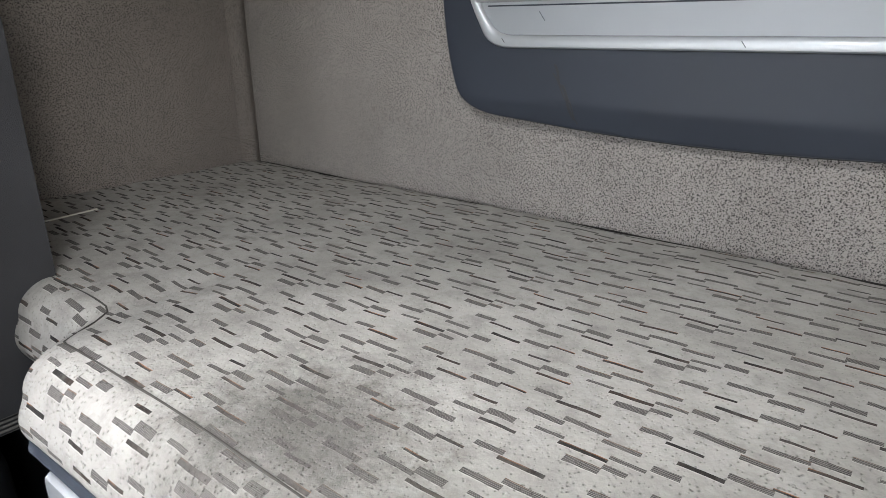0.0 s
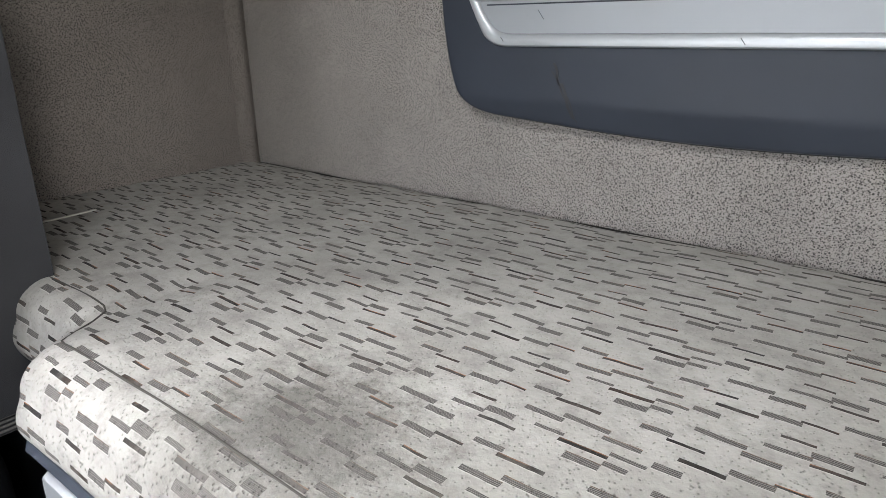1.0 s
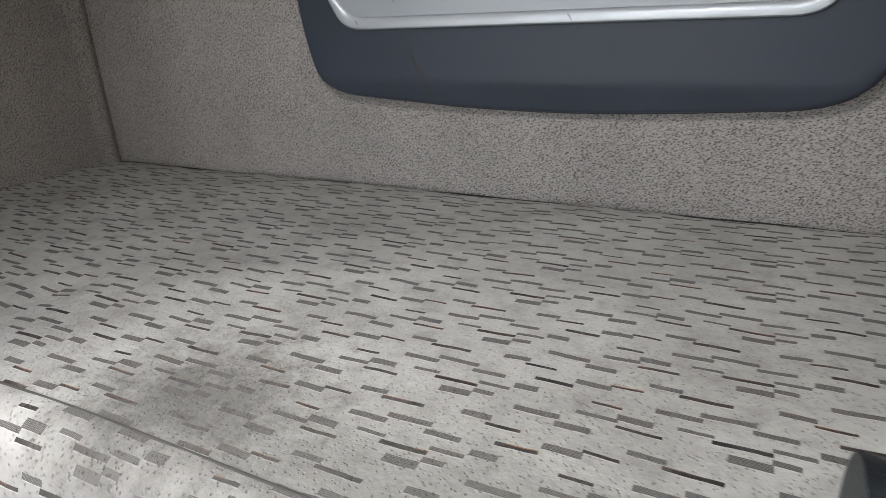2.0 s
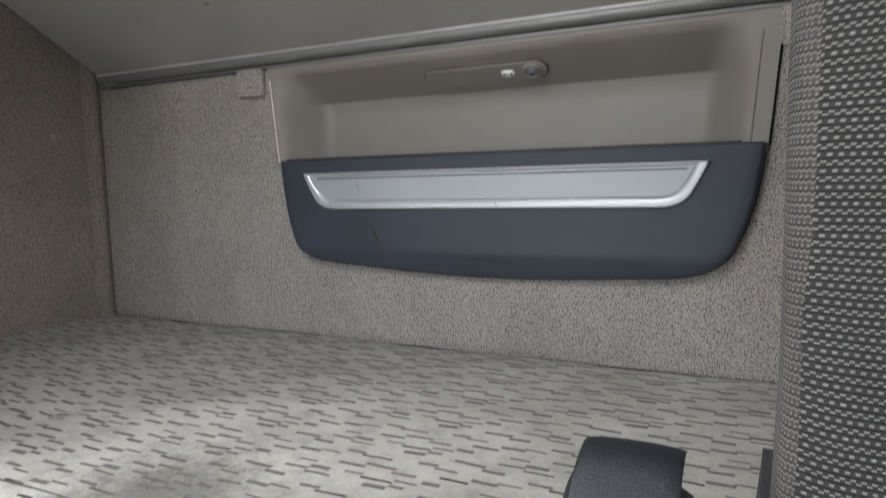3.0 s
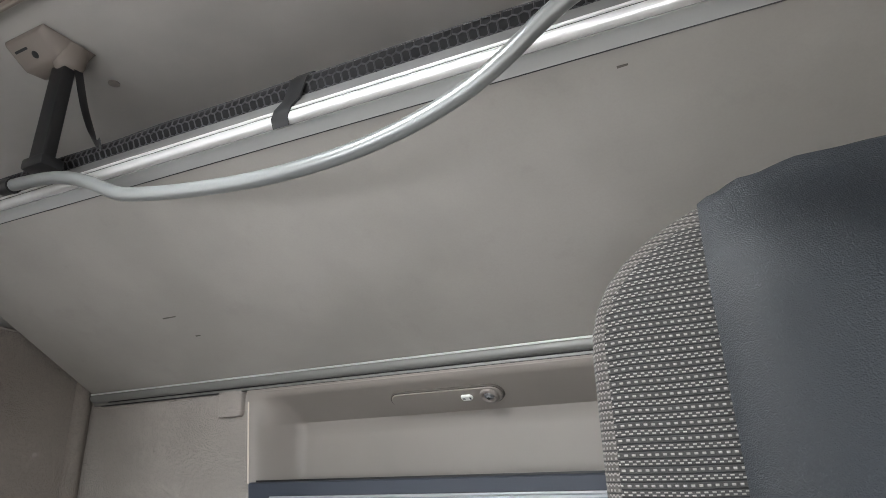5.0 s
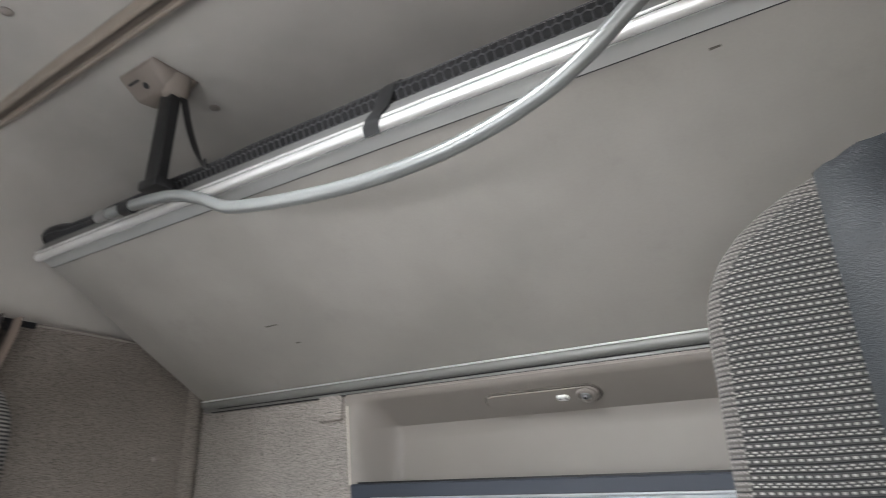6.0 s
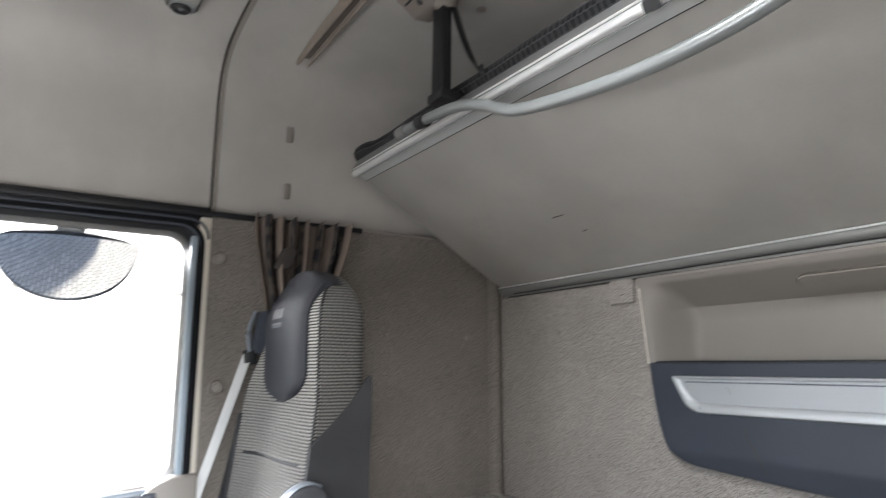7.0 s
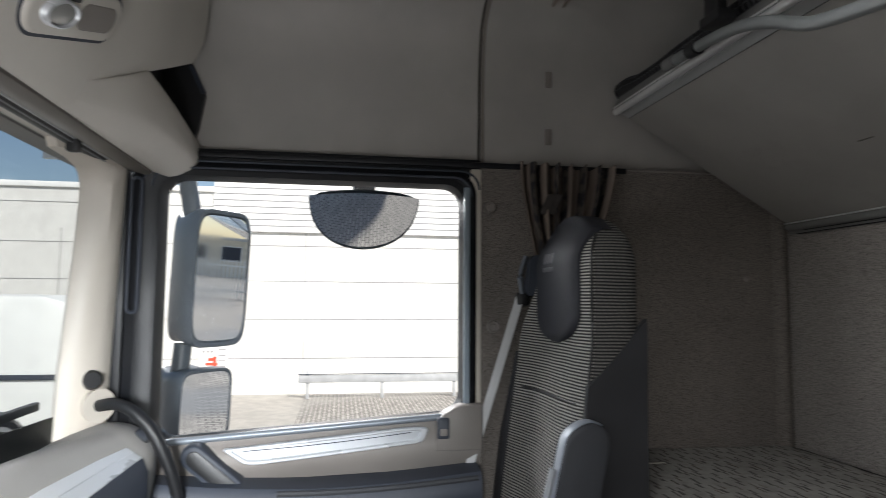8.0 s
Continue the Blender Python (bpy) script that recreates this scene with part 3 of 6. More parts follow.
sign = thing("wall_sign", (FACADE + 0.02, -4.6, -0.8), "white wall plate with a red mark and black tick lines", "sign")
part("plate", box(FACADE + 0.008, FACADE + 0.03, -4.98, -4.30, -0.78, 0.0, 0.004), M_CLADDING, sign, smooth=False)
M_RED = plain("sign_red", (0.75, 0.09, 0.05), 0.5)
for y0, y1, z0, z1 in ((-4.82, -4.52, -0.585, -0.52), (-4.64, -4.55, -0.62, -0.36), (-4.76, -4.62, -0.47, -0.40)):
    part("red_bar", box(FACADE + 0.03, FACADE + 0.036 + 0.002 * (z1 - z0), y0, y1, z0, z1), M_RED, sign, smooth=False)
for z in (-0.2, -0.34, -0.48, -0.63):
    part("tick_line", box(FACADE + 0.03, FACADE + 0.036, -4.52, -4.32, z, z + 0.025), M_JOINT, sign, smooth=False)
for y in (-4.9, -4.8, -4.7):
    part("tick_line", box(FACADE + 0.03, FACADE + 0.036, y, y + 0.06, -0.26, -0.21), M_JOINT, sign, smooth=False)


def van():
    v = thing("parked_van", (-9.6, -8.0, GROUND), "white panel van parked along the warehouse", "van")
    x0, x1 = -10.5, -8.6
    prof = [(-5.45, 0.35), (-5.38, 0.6), (-5.40, 1.3), (-5.48, 2.2), (-5.62, 2.42), (-5.9, 2.5), (-9.3, 2.5), (-9.7, 2.4), (-10.3, 1.5), (-10.9, 1.25), (-11.0, 0.9), (-11.0, 0.35)]
    rings = []
    for x, g in ((x0, 0.94), (x0 + 0.05, 0.985), (x0 + 0.2, 1.0), (x1 - 0.2, 1.0), (x1 - 0.05, 0.985), (x1, 0.94)):
        rings.append([(x, -8.2 + (y + 8.2) * (0.5 + g / 2), GROUND + 0.35 + (z - 0.35) * g) for y, z in prof])
    part("body", loft(rings), M_WHITE, v, "white van body")
    part("sill", box(x0 + 0.02, x1 + 0.02, -10.9, -5.36, GROUND + 0.28, GROUND + 0.5, 0.03), M_BLACK, v)
    part("window", box(x1 - 0.03, x1 + 0.012, -10.1, -9.4, GROUND + 1.35, GROUND + 1.95, 0.03), M_SLATE, v, "dark cab window")
    part("moulding", box(x1 - 0.02, x1 + 0.03, -9.2, -5.6, GROUND + 1.22, GROUND + 1.3, 0.01), M_SLATE, v)
    for y in (-6.35, -10.0):
        m = Matrix.Translation((x1 - 0.08, y, GROUND + 0.34)) @ Matrix.Rotation(radians(90), 4, "Y")
        w = part("wheel", lathe([(0.2, -0.1), (0.31, -0.1), (0.34, -0.06), (0.34, 0.08), (0.31, 0.11), (0.21, 0.11), (0.2, 0.09)], m, 28), M_RUBBER, v, "black tyre")
        part("rim", lathe([(0.0001, 0.07), (0.06, 0.075), (0.1, 0.05), (0.18, 0.06), (0.205, 0.1)], m, 28), M_SILVER_DIM, w, "silver wheel rim")
    return v


van()

fence = thing("yard_fence", (-3, 30, GROUND), "white steel palisade fence behind the truck", "fence")
for k in range(110):
    x = -14 + 0.2 * k
    part("picket", box(x, x + 0.07, 30.0, 30.03, GROUND, GROUND + 2.0), M_WHITE, fence, smooth=False)
for z in (0.35, 1.65):
    part("bar", box(-14, 8, 30.03, 30.08, GROUND + z, GROUND + z + 0.07), M_WHITE, fence, smooth=False)
shed = thing("office_building", (-3, 58, GROUND), "low cream office building with a row of windows behind the fence", "building")
part("wall", box(-24, 18, 55, 62, GROUND, 1.9), plain("cream_render", (0.74, 0.68, 0.56), 0.85), shed, smooth=False)
part("roof", box(-24.3, 18.3, 54.7, 62.3, 1.9, 2.15), M_GALV, shed, smooth=False)
for k in range(14):
    x = -23 + 2.9 * k
    w = part("window", box(x, x + 1.6, 54.93, 55.0, 0.1, 1.3), M_SLATE, shed, "dark office window", smooth=False)
    part("frame", box(x - 0.08, x + 1.68, 54.95, 55.01, 0.02, 1.38), M_WHITE, w, smooth=False)


# ---- setting: the cab shell ----
floor = part("floor", box(-0.1, W + 0.1, -2.3, 0.08, -0.08, 0.0), M_BLACK, smooth=False)
tagged(floor, "dark rubber cab floor", "floor", kind="structure")


def back_wall():
    """Felt wall behind the bunk with an opening for the storage recess."""
    bm = box(-0.08, 0.668, 0, 0.06, 0.0, 2.1)
    box(1.782, W + 0.08, 0, 0.06, 0.0, 2.1, bm=bm)
    box(0.668, 1.782, 0, 0.06, 0.0, 1.066, bm=bm)
    box(0.668, 1.782, 0, 0.06, 1.314, 2.1, bm=bm)
    ob = part("wall_back", bm, M_FELT, smooth=False)
    return tagged(ob, "grey-beige flecked felt rear wall of the sleeper cab", "wall", kind="structure")


wall_back = back_wall()


def side_profile(t):
    """Upper side panel and roof in cross-section, from the window line to the middle of the cab."""
    pts = ((-0.045, 1.515), (-0.044, 1.6), (-0.042, 1.7), (-0.037, 1.8), (-0.027, 1.88), (-0.006, 1.95), (0.05, 2.0), (0.14, 2.022), (0.3, 2.032), (0.7, 2.04), (W / 2, 2.045))
    line = smooth_line([(a, 0, b) for a, b in pts], 4)
    k = min(len(line) - 2, int(t * (len(line) - 1)))
    return line[k].lerp(line[k + 1], t * (len(line) - 1) - k)


def joint_y(z):
    return -1.024


def headliner(f0, f1, name, label):
    def f(u, v):
        p = side_profile(2 * u if u <= 0.5 else 2 - 2 * u)
        return (p.x if u <= 0.5 else W - p.x, lerp(f0(p.z), f1(p.z), v), p.z)
    bm = sheet(f, 80, 3, thick=(0, 0, 0.05))
    return tagged(part(name, bm, M_HEAD), label, "ceiling", kind="structure")


headliner(lambda z: 0.0, lambda z: joint_y(z) + 0.005, "ceiling", "greige cloth headliner over the bunks")
headliner(lambda z: joint_y(z) - 0.005, lambda z: -2.14, "ceiling", "greige cloth headliner over the seats")


def seam(off, width, lift):
    """A strip along the joint: off and width along y, lift below the cloth."""
    def f(u, v):
        t = 2 * u if u <= 0.5 else 2 - 2 * u
        p, q = side_profile(t), side_profile(min(1, t + 0.01))
        d = (q - p).normalized() if t < 0.98 else Vector((1, 0, 0))
        x, z = p.x + lift * d.z, p.z - lift * d.x
        return (x if u <= 0.5 else W - x, joint_y(p.z) + off + width * (0.5 - v), z)
    return sheet(f, 120, 1, thick=(0, 0, 0.012))


tagged(part("trim", seam(-0.004, 0.007, 0.0015), M_JOINT_TRIM), "dark joint between the two headliner panels", "trim", kind="structure")
tagged(part("trim", seam(0.007, 0.012, 0.004), plain("joint_welt", (0.27, 0.245, 0.22), 0.8)), "greige welt along the headliner joint", "trim", kind="structure")
for x in (-0.10, W + 0.085):
    tagged(part("trim", box(x, x + 0.015, -2.3, 0.2, 1.5, 2.13), M_WHITE, smooth=False), "painted outer side skin", "cab skin", kind="structure")
tagged(part("trim", box(-0.115, -0.1, -1.0, 0.2, -0.6, 1.5), plain("cab_paint", (0.42, 0.52, 0.62), 0.3, vary=0.03), smooth=False), "pale blue painted cab side behind the door", "cab skin", kind="structure")
tagged(part("trim", box(-0.2, W + 0.2, 0.18, 0.2, -0.1, 2.13), M_WHITE, smooth=False), "painted outer rear skin", "cab skin", kind="structure")
tagged(part("trim", box(-0.2, W + 0.2, -2.3, 0.2, 2.12, 2.16), M_WHITE, smooth=False), "painted outer roof skin", "roof", kind="structure")

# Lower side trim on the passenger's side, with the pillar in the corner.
wall_side = part("wall_side", box(-0.06, 0.0, -1.03, 0.0, 0.0, 1.52), M_FELT_SHADED, smooth=False)
tagged(wall_side, "flecked felt side wall beside the bunk, its shade in the colour", "wall", kind="structure")
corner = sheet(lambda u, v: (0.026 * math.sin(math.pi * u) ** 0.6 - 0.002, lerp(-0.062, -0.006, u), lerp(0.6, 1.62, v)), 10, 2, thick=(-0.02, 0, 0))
tagged(part("trim", corner, M_FELT_SHADED), "felt-covered corner roll between side and rear wall", "trim", kind="structure")
tagged(part("trim", box(-0.05, 0.004, -1.062, -1.028, 0.62, 1.50, 0.006), M_TRIM_LIGHT), "cream edge strip along the door opening", "trim", kind="structure")
tagged(part("trim", box(-0.04, 0.008, -2.06, -0.56, 1.503, 1.52, 0.003), M_RUBBER), "black curtain track under the upper side panel", "trim", kind="structure")
tagged(part("trim", box(-0.05, 0.003, -0.56, 0.0, 1.512, 1.519, 0.002), M_TRIM), "beige joint strip on the side wall", "trim", kind="structure")

tagged(part("trim", box(-0.07, -0.004, -2.06, -1.03, 1.478, 1.53, 0.004), M_RUBBER), "black seal above the passenger door", "trim", kind="structure")
# Driver's side: the door stands open, its opening is behind the camera.
opening = box(W, W + 0.06, -1.0, 0.06, 0.0, 1.53)
box(W, W + 0.06, -2.3, -2.06, 0.0, 1.53, bm=opening)
tagged(part("wall_side", opening, M_FELT_SHADED, smooth=False), "flecked felt side wall on the driver's side, its shade in the colour", "wall", kind="structure")


tagged(part("trim", box(0.004, 0.0165, -1.084, -1.066, 0.79, 1.44, 0.003), plain("blue_grey_seal", (0.30, 0.36, 0.41), 0.4)), "blue-grey seal strip beside the door window", "trim", kind="structure")


# ---- passenger door ----
def door():
    d = thing("door_1", (0, -1.55, 0.0), "closed passenger door with grey trim, dark armrest and framed window", "door", kind="structure")

    def sill(y):
        return lerp(0.772, 0.712, (y + 1.09) / -0.85)
    # Inner panel: four bars round the window.
    bm = box(-0.07, -0.012, -2.06, -1.03, 0.0, 0.70)
    part("door_panel", bm, M_SLATE, d, "dark slate lower door panel")
    top = sheet(lambda u, v: (0.012 + 0.028 * math.sin(math.pi * min(1, v * 1.15)) , lerp(-1.035, -2.03, u), lerp(0.62 - 0.03 * u, sill(lerp(-1.035, -2.03, u)) + 0.0, v)), 24, 10, thick=(-0.07, 0, 0))
    part("door_rail", top, M_TRIM, d, "grey-beige door rail under the window")
    # Frame as a rounded ring.
    outer = rounded(-2.03, -1.045, 0.66, 1.487, 0.07, 8)
    inner = rounded(-1.94, -1.09, 0.70, 1.442, 0.055, 8)

    def drop(p):
        y, z = p
        if z < 1.0:
            z += sill(y) - 0.70
        return y, z
    outer, inner = [drop(p) for p in outer], [drop(p) for p in inner]
    rings = [[(-0.05, y, z) for y, z in outer], [(0.006, y, z) for y, z in outer], [(0.014, lerp(y, y2, 0.3), lerp(z, z2, 0.3)) for (y, z), (y2, z2) in zip(outer, inner)],
             [(0.004, lerp(y, y2, 0.5), lerp(z, z2, 0.5)) for (y, z), (y2, z2) in zip(outer, inner)], [(0.004, lerp(y, y2, 0.85), lerp(z, z2, 0.85)) for (y, z), (y2, z2) in zip(outer, inner)],
             [(-0.02, y, z) for y, z in inner], [(-0.05, y, z) for y, z in inner]]
    bm = loft(rings + [rings[0]], cap=False)
    part("window_frame", bm, M_RUBBER, d, "black rubber window frame")
    pane = loft([[(-0.034, y, z) for y, z in inner], [(-0.039, y, z) for y, z in inner]])
    p = part("pane", pane, M_GLASS, d, "clear door glass", smooth=False)
    p.visible_shadow = False
    # Silver inlay.
    shape = [(-1.756, 0.694), (-1.692, 0.648), (-1.60, 0.655), (-1.40, 0.676), (-1.205, 0.698), (-1.190, 0.739), (-1.25, 0.741), (-1.40, 0.7265), (-1.6, 0.708)]
    inner_shape = [(-1.728, 0.691), (-1.685, 0.6615), (-1.60, 0.668), (-1.40, 0.688), (-1.225, 0.708), (-1.213, 0.7295), (-1.26, 0.7315), (-1.40, 0.717), (-1.6, 0.699)]
    radii = [0.012, 0.03, 0.05, 0.08, 0.018, 0.012, 0.05, 0.08, 0.08]
    edge_o, edge_i = round_off(shape, radii), round_off(inner_shape, [r * 0.7 for r in radii])
    rings = [[(d_, lerp(a, c, t), lerp(b, e, t)) for (a, b), (c, e) in zip(edge_o, edge_i)] for t, d_ in ((0, 0.034), (0, 0.046), (0.25, 0.051), (0.7, 0.051), (1.0, 0.046), (1.0, 0.034))]
    part("inlay", loft(rings + [rings[0]], cap=False), M_BRIGHT, d, "bright silver inlay frame")
    part("inlay", prism(edge_i, lambda a, b, dd: (0.036 + 0.008 * dd, a, b)), M_SILVER, d, "recessed satin silver plate", smooth=False)
    part("inlay_line", tube([(0.0445, lerp(-1.70, -1.24, k / 12), lerp(0.687, 0.7265, k / 12) - 0.004 * math.sin(math.pi * k / 12)) for k in range(13)], 0.0012, 6), M_SLATE, d)
    # Pale blue tube carries the highlight on the rail's top edge.
    part("sill_highlight", tube([(0.020, lerp(-1.06, -1.97, k / 20), sill(lerp(-1.06, -1.97, k / 20)) - 0.004) for k in range(21)], 0.0095, 10), M_ARM_EDGE, d, "blue-grey strip for the highlight under the window")
    # Ribs of the rubber, in lighter slate so the colour holds their highlight.
    for off in (0.030, 0.052):
        rib = [(0.0145, y + math.copysign(off, y + 1.53), min(z + off * 0.9, 1.49)) for y, z in inner if z > 1.0]
        part("frame_rib", tube(rib, 0.0035, 8, up=(1, 0, 0)), M_SLATE, d, "raised rubber rib, paler for its highlight")
    block = [(-1.03, 0.668), (-1.03, 0.80), (-1.09, 0.80), (-1.12, 0.79), (-1.15, 0.772), (-1.17, 0.74), (-1.17, 0.668)]
    part("switch_block", prism(block, lambda a, b, dd: (-0.01 + 0.052 * dd, a, b), 0.3, 0.008), M_TRIM, d, "raised beige switch block")
    part("switch", prism(rounded(-1.165, -1.13, 0.705, 0.765, 0.006, 4), lambda a, b, dd: (0.03 + 0.02 * dd, a, b), 0.4, 0.004), M_SLATE, d, "window switch")
    part("switch", prism(rounded(-1.158, -1.137, 0.715, 0.735, 0.004, 4), lambda a, b, dd: (0.048 + 0.006 * dd, a, b), 0.4, 0.002), M_TRIM, d)
    # Armrest ledge.
    arm = loft([[(0.0, y, z - 0.16), (0.09, y, z - 0.15), (0.12, y, z - 0.08), (0.118, y, z - 0.03), (0.10, y, z - 0.008), (0.05, y, z), (0.0, y, z)] for y, z in ((lerp(-1.05, -1.95, k / 10), 0.635 - 0.03 * math.sin(math.pi * k / 10)) for k in range(11))])
    part("armrest", arm, M_SLATE, d, "dark moulded door armrest")
    part("armrest_edge", tube([(0.11, lerp(-1.06, -1.6, k / 6), 0.612 - 0.024 * math.sin(math.pi * k / 10)) for k in range(7)], 0.008, 8), M_ARM, d)
    slant = Matrix.Translation((0, -1.775, 0.638)) @ Matrix.Rotation(radians(-40), 4, "X")
    part("door_pull", prism(rounded(-0.098, 0.098, -0.034, 0.034, 0.033, 8), lambda a, b, dd: slant @ Vector((0.02 + 0.052 * dd, a, b)), 0.4, 0.010), M_SLATE, d, "slate oval door pull")
    part("door_pull_slot", prism(rounded(-0.080, 0.080, -0.021, 0.021, 0.020, 8), lambda a, b, dd: slant @ Vector((0.066 + 0.008 * dd, a, b)), 0.4, 0.003), M_BLACK, d, "black hollow of the door pull")
    return d


door()

for z, y, x in ((1.383, -1.004, 0.0), (1.022, -0.992, 0.0)):
    cap = lathe([(0.0001, 0.008), (0.008, 0.008), (0.010, 0.005), (0.013, 0.005), (0.0165, 0.010), (0.019, 0.006), (0.02, -0.004)], Matrix.Translation((x, y, z)) @ Matrix.Rotation(radians(90), 4, "Y"))
    tagged(part("pillar_stud", cap, M_TRIM), "round beige screw cap on the door pillar", "cap", "pillar screw caps")


def button(x, y, z, axis, r, label):
    m = Matrix.Translation((x, y, z)) @ axis
    ob = part("trim_button", lathe([(0.0001, 0.004), (r * 0.6, 0.0035), (r, 0.001), (r, -0.002)], m, 14), M_TRIM)
    return tagged(ob, label, "trim clip", "trim clips")


FACE_X = Matrix.Rotation(radians(90), 4, "Y")
FACE_Y = Matrix.Rotation(radians(90), 4, "X")
FACE_DOWN = Matrix.Rotation(radians(180), 4, "X")
button(0.307, 0.0, 1.184, FACE_Y, 0.009, "small round felt-wall clip")
button(0.0, -0.152, 1.176, FACE_X, 0.009, "small round side-wall clip")
for x, y in ((0.572, -0.478), (0.52, -0.963), (0.517, -1.151)):
    z = 2.034
    button(x, y, z, FACE_DOWN, 0.014, "round brown headliner clip")
for z in (1.622, 1.808):
    slot = prism(rounded(-0.812, -0.790, z - 0.026, z + 0.026, 0.004, 3), lambda a, b, d, z=z: (-0.046 + (0.006 if z > 1.7 else 0.0) + 0.006 * d + 0.05 * (b - z), a, b), 0.5, 0.002)
    tagged(part("cover_slot", slot, M_TRIM), "small rectangular cover on the upper side panel", "cover", "side covers")


# ---- rear wall storage ----
def storage():
    s = thing("storage_recess", (1.21, 0.0, 0.81), "moulded rear-wall storage recess with a dark slate lower bin", "storage")
    x0, x1 = 0.648, 1.803

    def f(u, v):
        # v runs from the upper front edge down along the sloping top and the back to the bin.
        side = max(0.0, min(u * (x1 - x0) - 0.008, (1 - u) * (x1 - x0) - 0.028))
        depth = step(0.0, 0.10, side)
        if v < 0.12:
            t = v / 0.12
            y, z = lerp(-0.012, 0.0, t * t), 1.320 - 0.022 * t
        elif v < 0.5:
            t = (v - 0.12) / 0.38
            y, z = lerp(0.0, 0.098, t), lerp(1.298, 1.236, t)
        elif v < 0.62:
            t = (v - 0.5) / 0.12
            y, z = lerp(0.098, 0.106, math.sin(math.pi * t / 2)), lerp(1.236, 1.20, t)
        else:
            t = (v - 0.62) / 0.38
            y, z = lerp(0.106, 0.09, t), lerp(1.20, 1.07, t)
        y = lerp(-0.012, y, depth)
        z -= 0.012 * (1 - depth) * step(0.1, 0.5, v) * step(1.0, 0.6, v)
        inset = 0.020 * max(0.0, (1.318 - z) / 0.24)
        return (lerp(x0 + inset, x1 - inset, u), y, z)
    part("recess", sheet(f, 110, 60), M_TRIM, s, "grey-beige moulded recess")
    for x, way in ((x0 - 0.002, 1), (x1 + 0.002, -1)):
        part("panel_gap", tube([(x + 0.020 * way, -0.004, 1.082), (x + 0.0105 * way, -0.004, 1.20), (x, -0.004, 1.318)], 0.003, 6), M_BLACK, s)
    # The left rim is paler than the other two.
    part("recess_rim", tube(smooth_line([(x0 + 0.008, -0.0125, 1.29), (x0 + 0.016, -0.0125, 1.2), (x0 + 0.027, -0.0125, 1.085)], 5), 0.0022, 8), M_TRIM_LIGHT, s, "pale left edge")
    part("recess_rim", tube(smooth_line([(x1 - 0.034, -0.0125, 1.285), (x1 - 0.041, -0.0125, 1.2), (x1 - 0.050, -0.0125, 1.085)], 5), 0.0025, 8), M_TRIM, s)
    part("recess_rim", tube([(x0 + 0.05, -0.008, 1.314), (x1 - 0.05, -0.008, 1.314)], 0.004, 8), M_TRIM, s)

    # The bin bulges forward and turns back under along its lower edge.
    out = round_off([(0.690, 1.086), (0.704, 0.96), (0.738, 0.842), (1.22, 0.808), (1.71, 0.835), (1.764, 0.96), (1.782, 1.086)], [0.004, 0.05, 0.085, 0.5, 0.10, 0.06, 0.004])

    def bulge(z):
        return 0.036 - 0.017 * min(1.0, max(0.0, (0.868 - z) / 0.05))

    def bin_ring(k, d):
        return [(1.236 + (p - 1.236) * (1 - k), -bulge(0.98 + (q - 0.98) * (1 - k)) * d, 0.98 + (q - 0.98) * (1 - k)) for p, q in out]
    part("bin_front", loft([bin_ring(0, -0.3), bin_ring(0, 0.5), bin_ring(0.003, 0.75), bin_ring(0.008, 0.9), bin_ring(0.014, 0.97), bin_ring(0.02, 1.0)] + [bin_ring(0.02 + 0.036 * i, 1.0) for i in range(1, 27)]), M_SLATE, s, "dark slate bin front")
    part("bin_gap", loft([[(a + (a - 1.236) * 0.004, -0.003, b + (b - 0.98) * 0.014 - 0.001) for a, b in out], [(a, -0.003, b + 0.006) for a, b in out]], cap=False), M_BLACK, s, "dark gap round the bin")
    part("bin_edge", box(0.694, 1.779, -0.034, 0.095, 1.070, 1.0875, 0.005), M_SLATE, s)
    ring_o = round_off([(0.768, 1.0545), (0.782, 1.025), (0.815, 0.9665), (1.645, 0.9695), (1.678, 1.03), (1.689, 1.0565)], [0.006, 0.02, 0.045, 0.045, 0.03, 0.006])
    ring_i = round_off([(0.793, 1.0475), (0.805, 1.025), (0.835, 0.9895), (1.628, 0.9915), (1.655, 1.03), (1.663, 1.0495)], [0.005, 0.02, 0.032, 0.032, 0.03, 0.005])
    rings = []
    for t, d in ((0, -0.033), (0.0, -0.040), (0.12, -0.044), (0.45, -0.0455), (0.8, -0.043), (1.0, -0.037), (1.0, -0.033)):
        rings.append([(lerp(a, c, t), d, lerp(b, e, t)) for (a, b), (c, e) in zip(ring_o, ring_i)])
    part("handle_gap", loft([[(1.228 + (a - 1.228) * 1.004, -0.0345, 1.012 + (b - 1.012) * 1.045) for a, b in ring_o], [(a, -0.0375, b) for a, b in ring_o]]), M_BLACK, s, "dark gap round the handle", smooth=False)
    part("handle_frame", loft(rings + [rings[0]], cap=False), M_SILVER, s, "bright silver handle frame")
    part("handle_plate", prism(ring_i, lambda a, b, d: (a, -0.034 - 0.0045 * d, b)), M_PLATE, s, "satin silver plate", smooth=False)
    part("handle_lip", tube([(0.81, -0.0385, 1.0405), (1.65, -0.0385, 1.0425)], 0.0014, 6), M_SLATE, s)
    scuff = plain("scuff_mark", (0.045, 0.045, 0.05), 0.6)
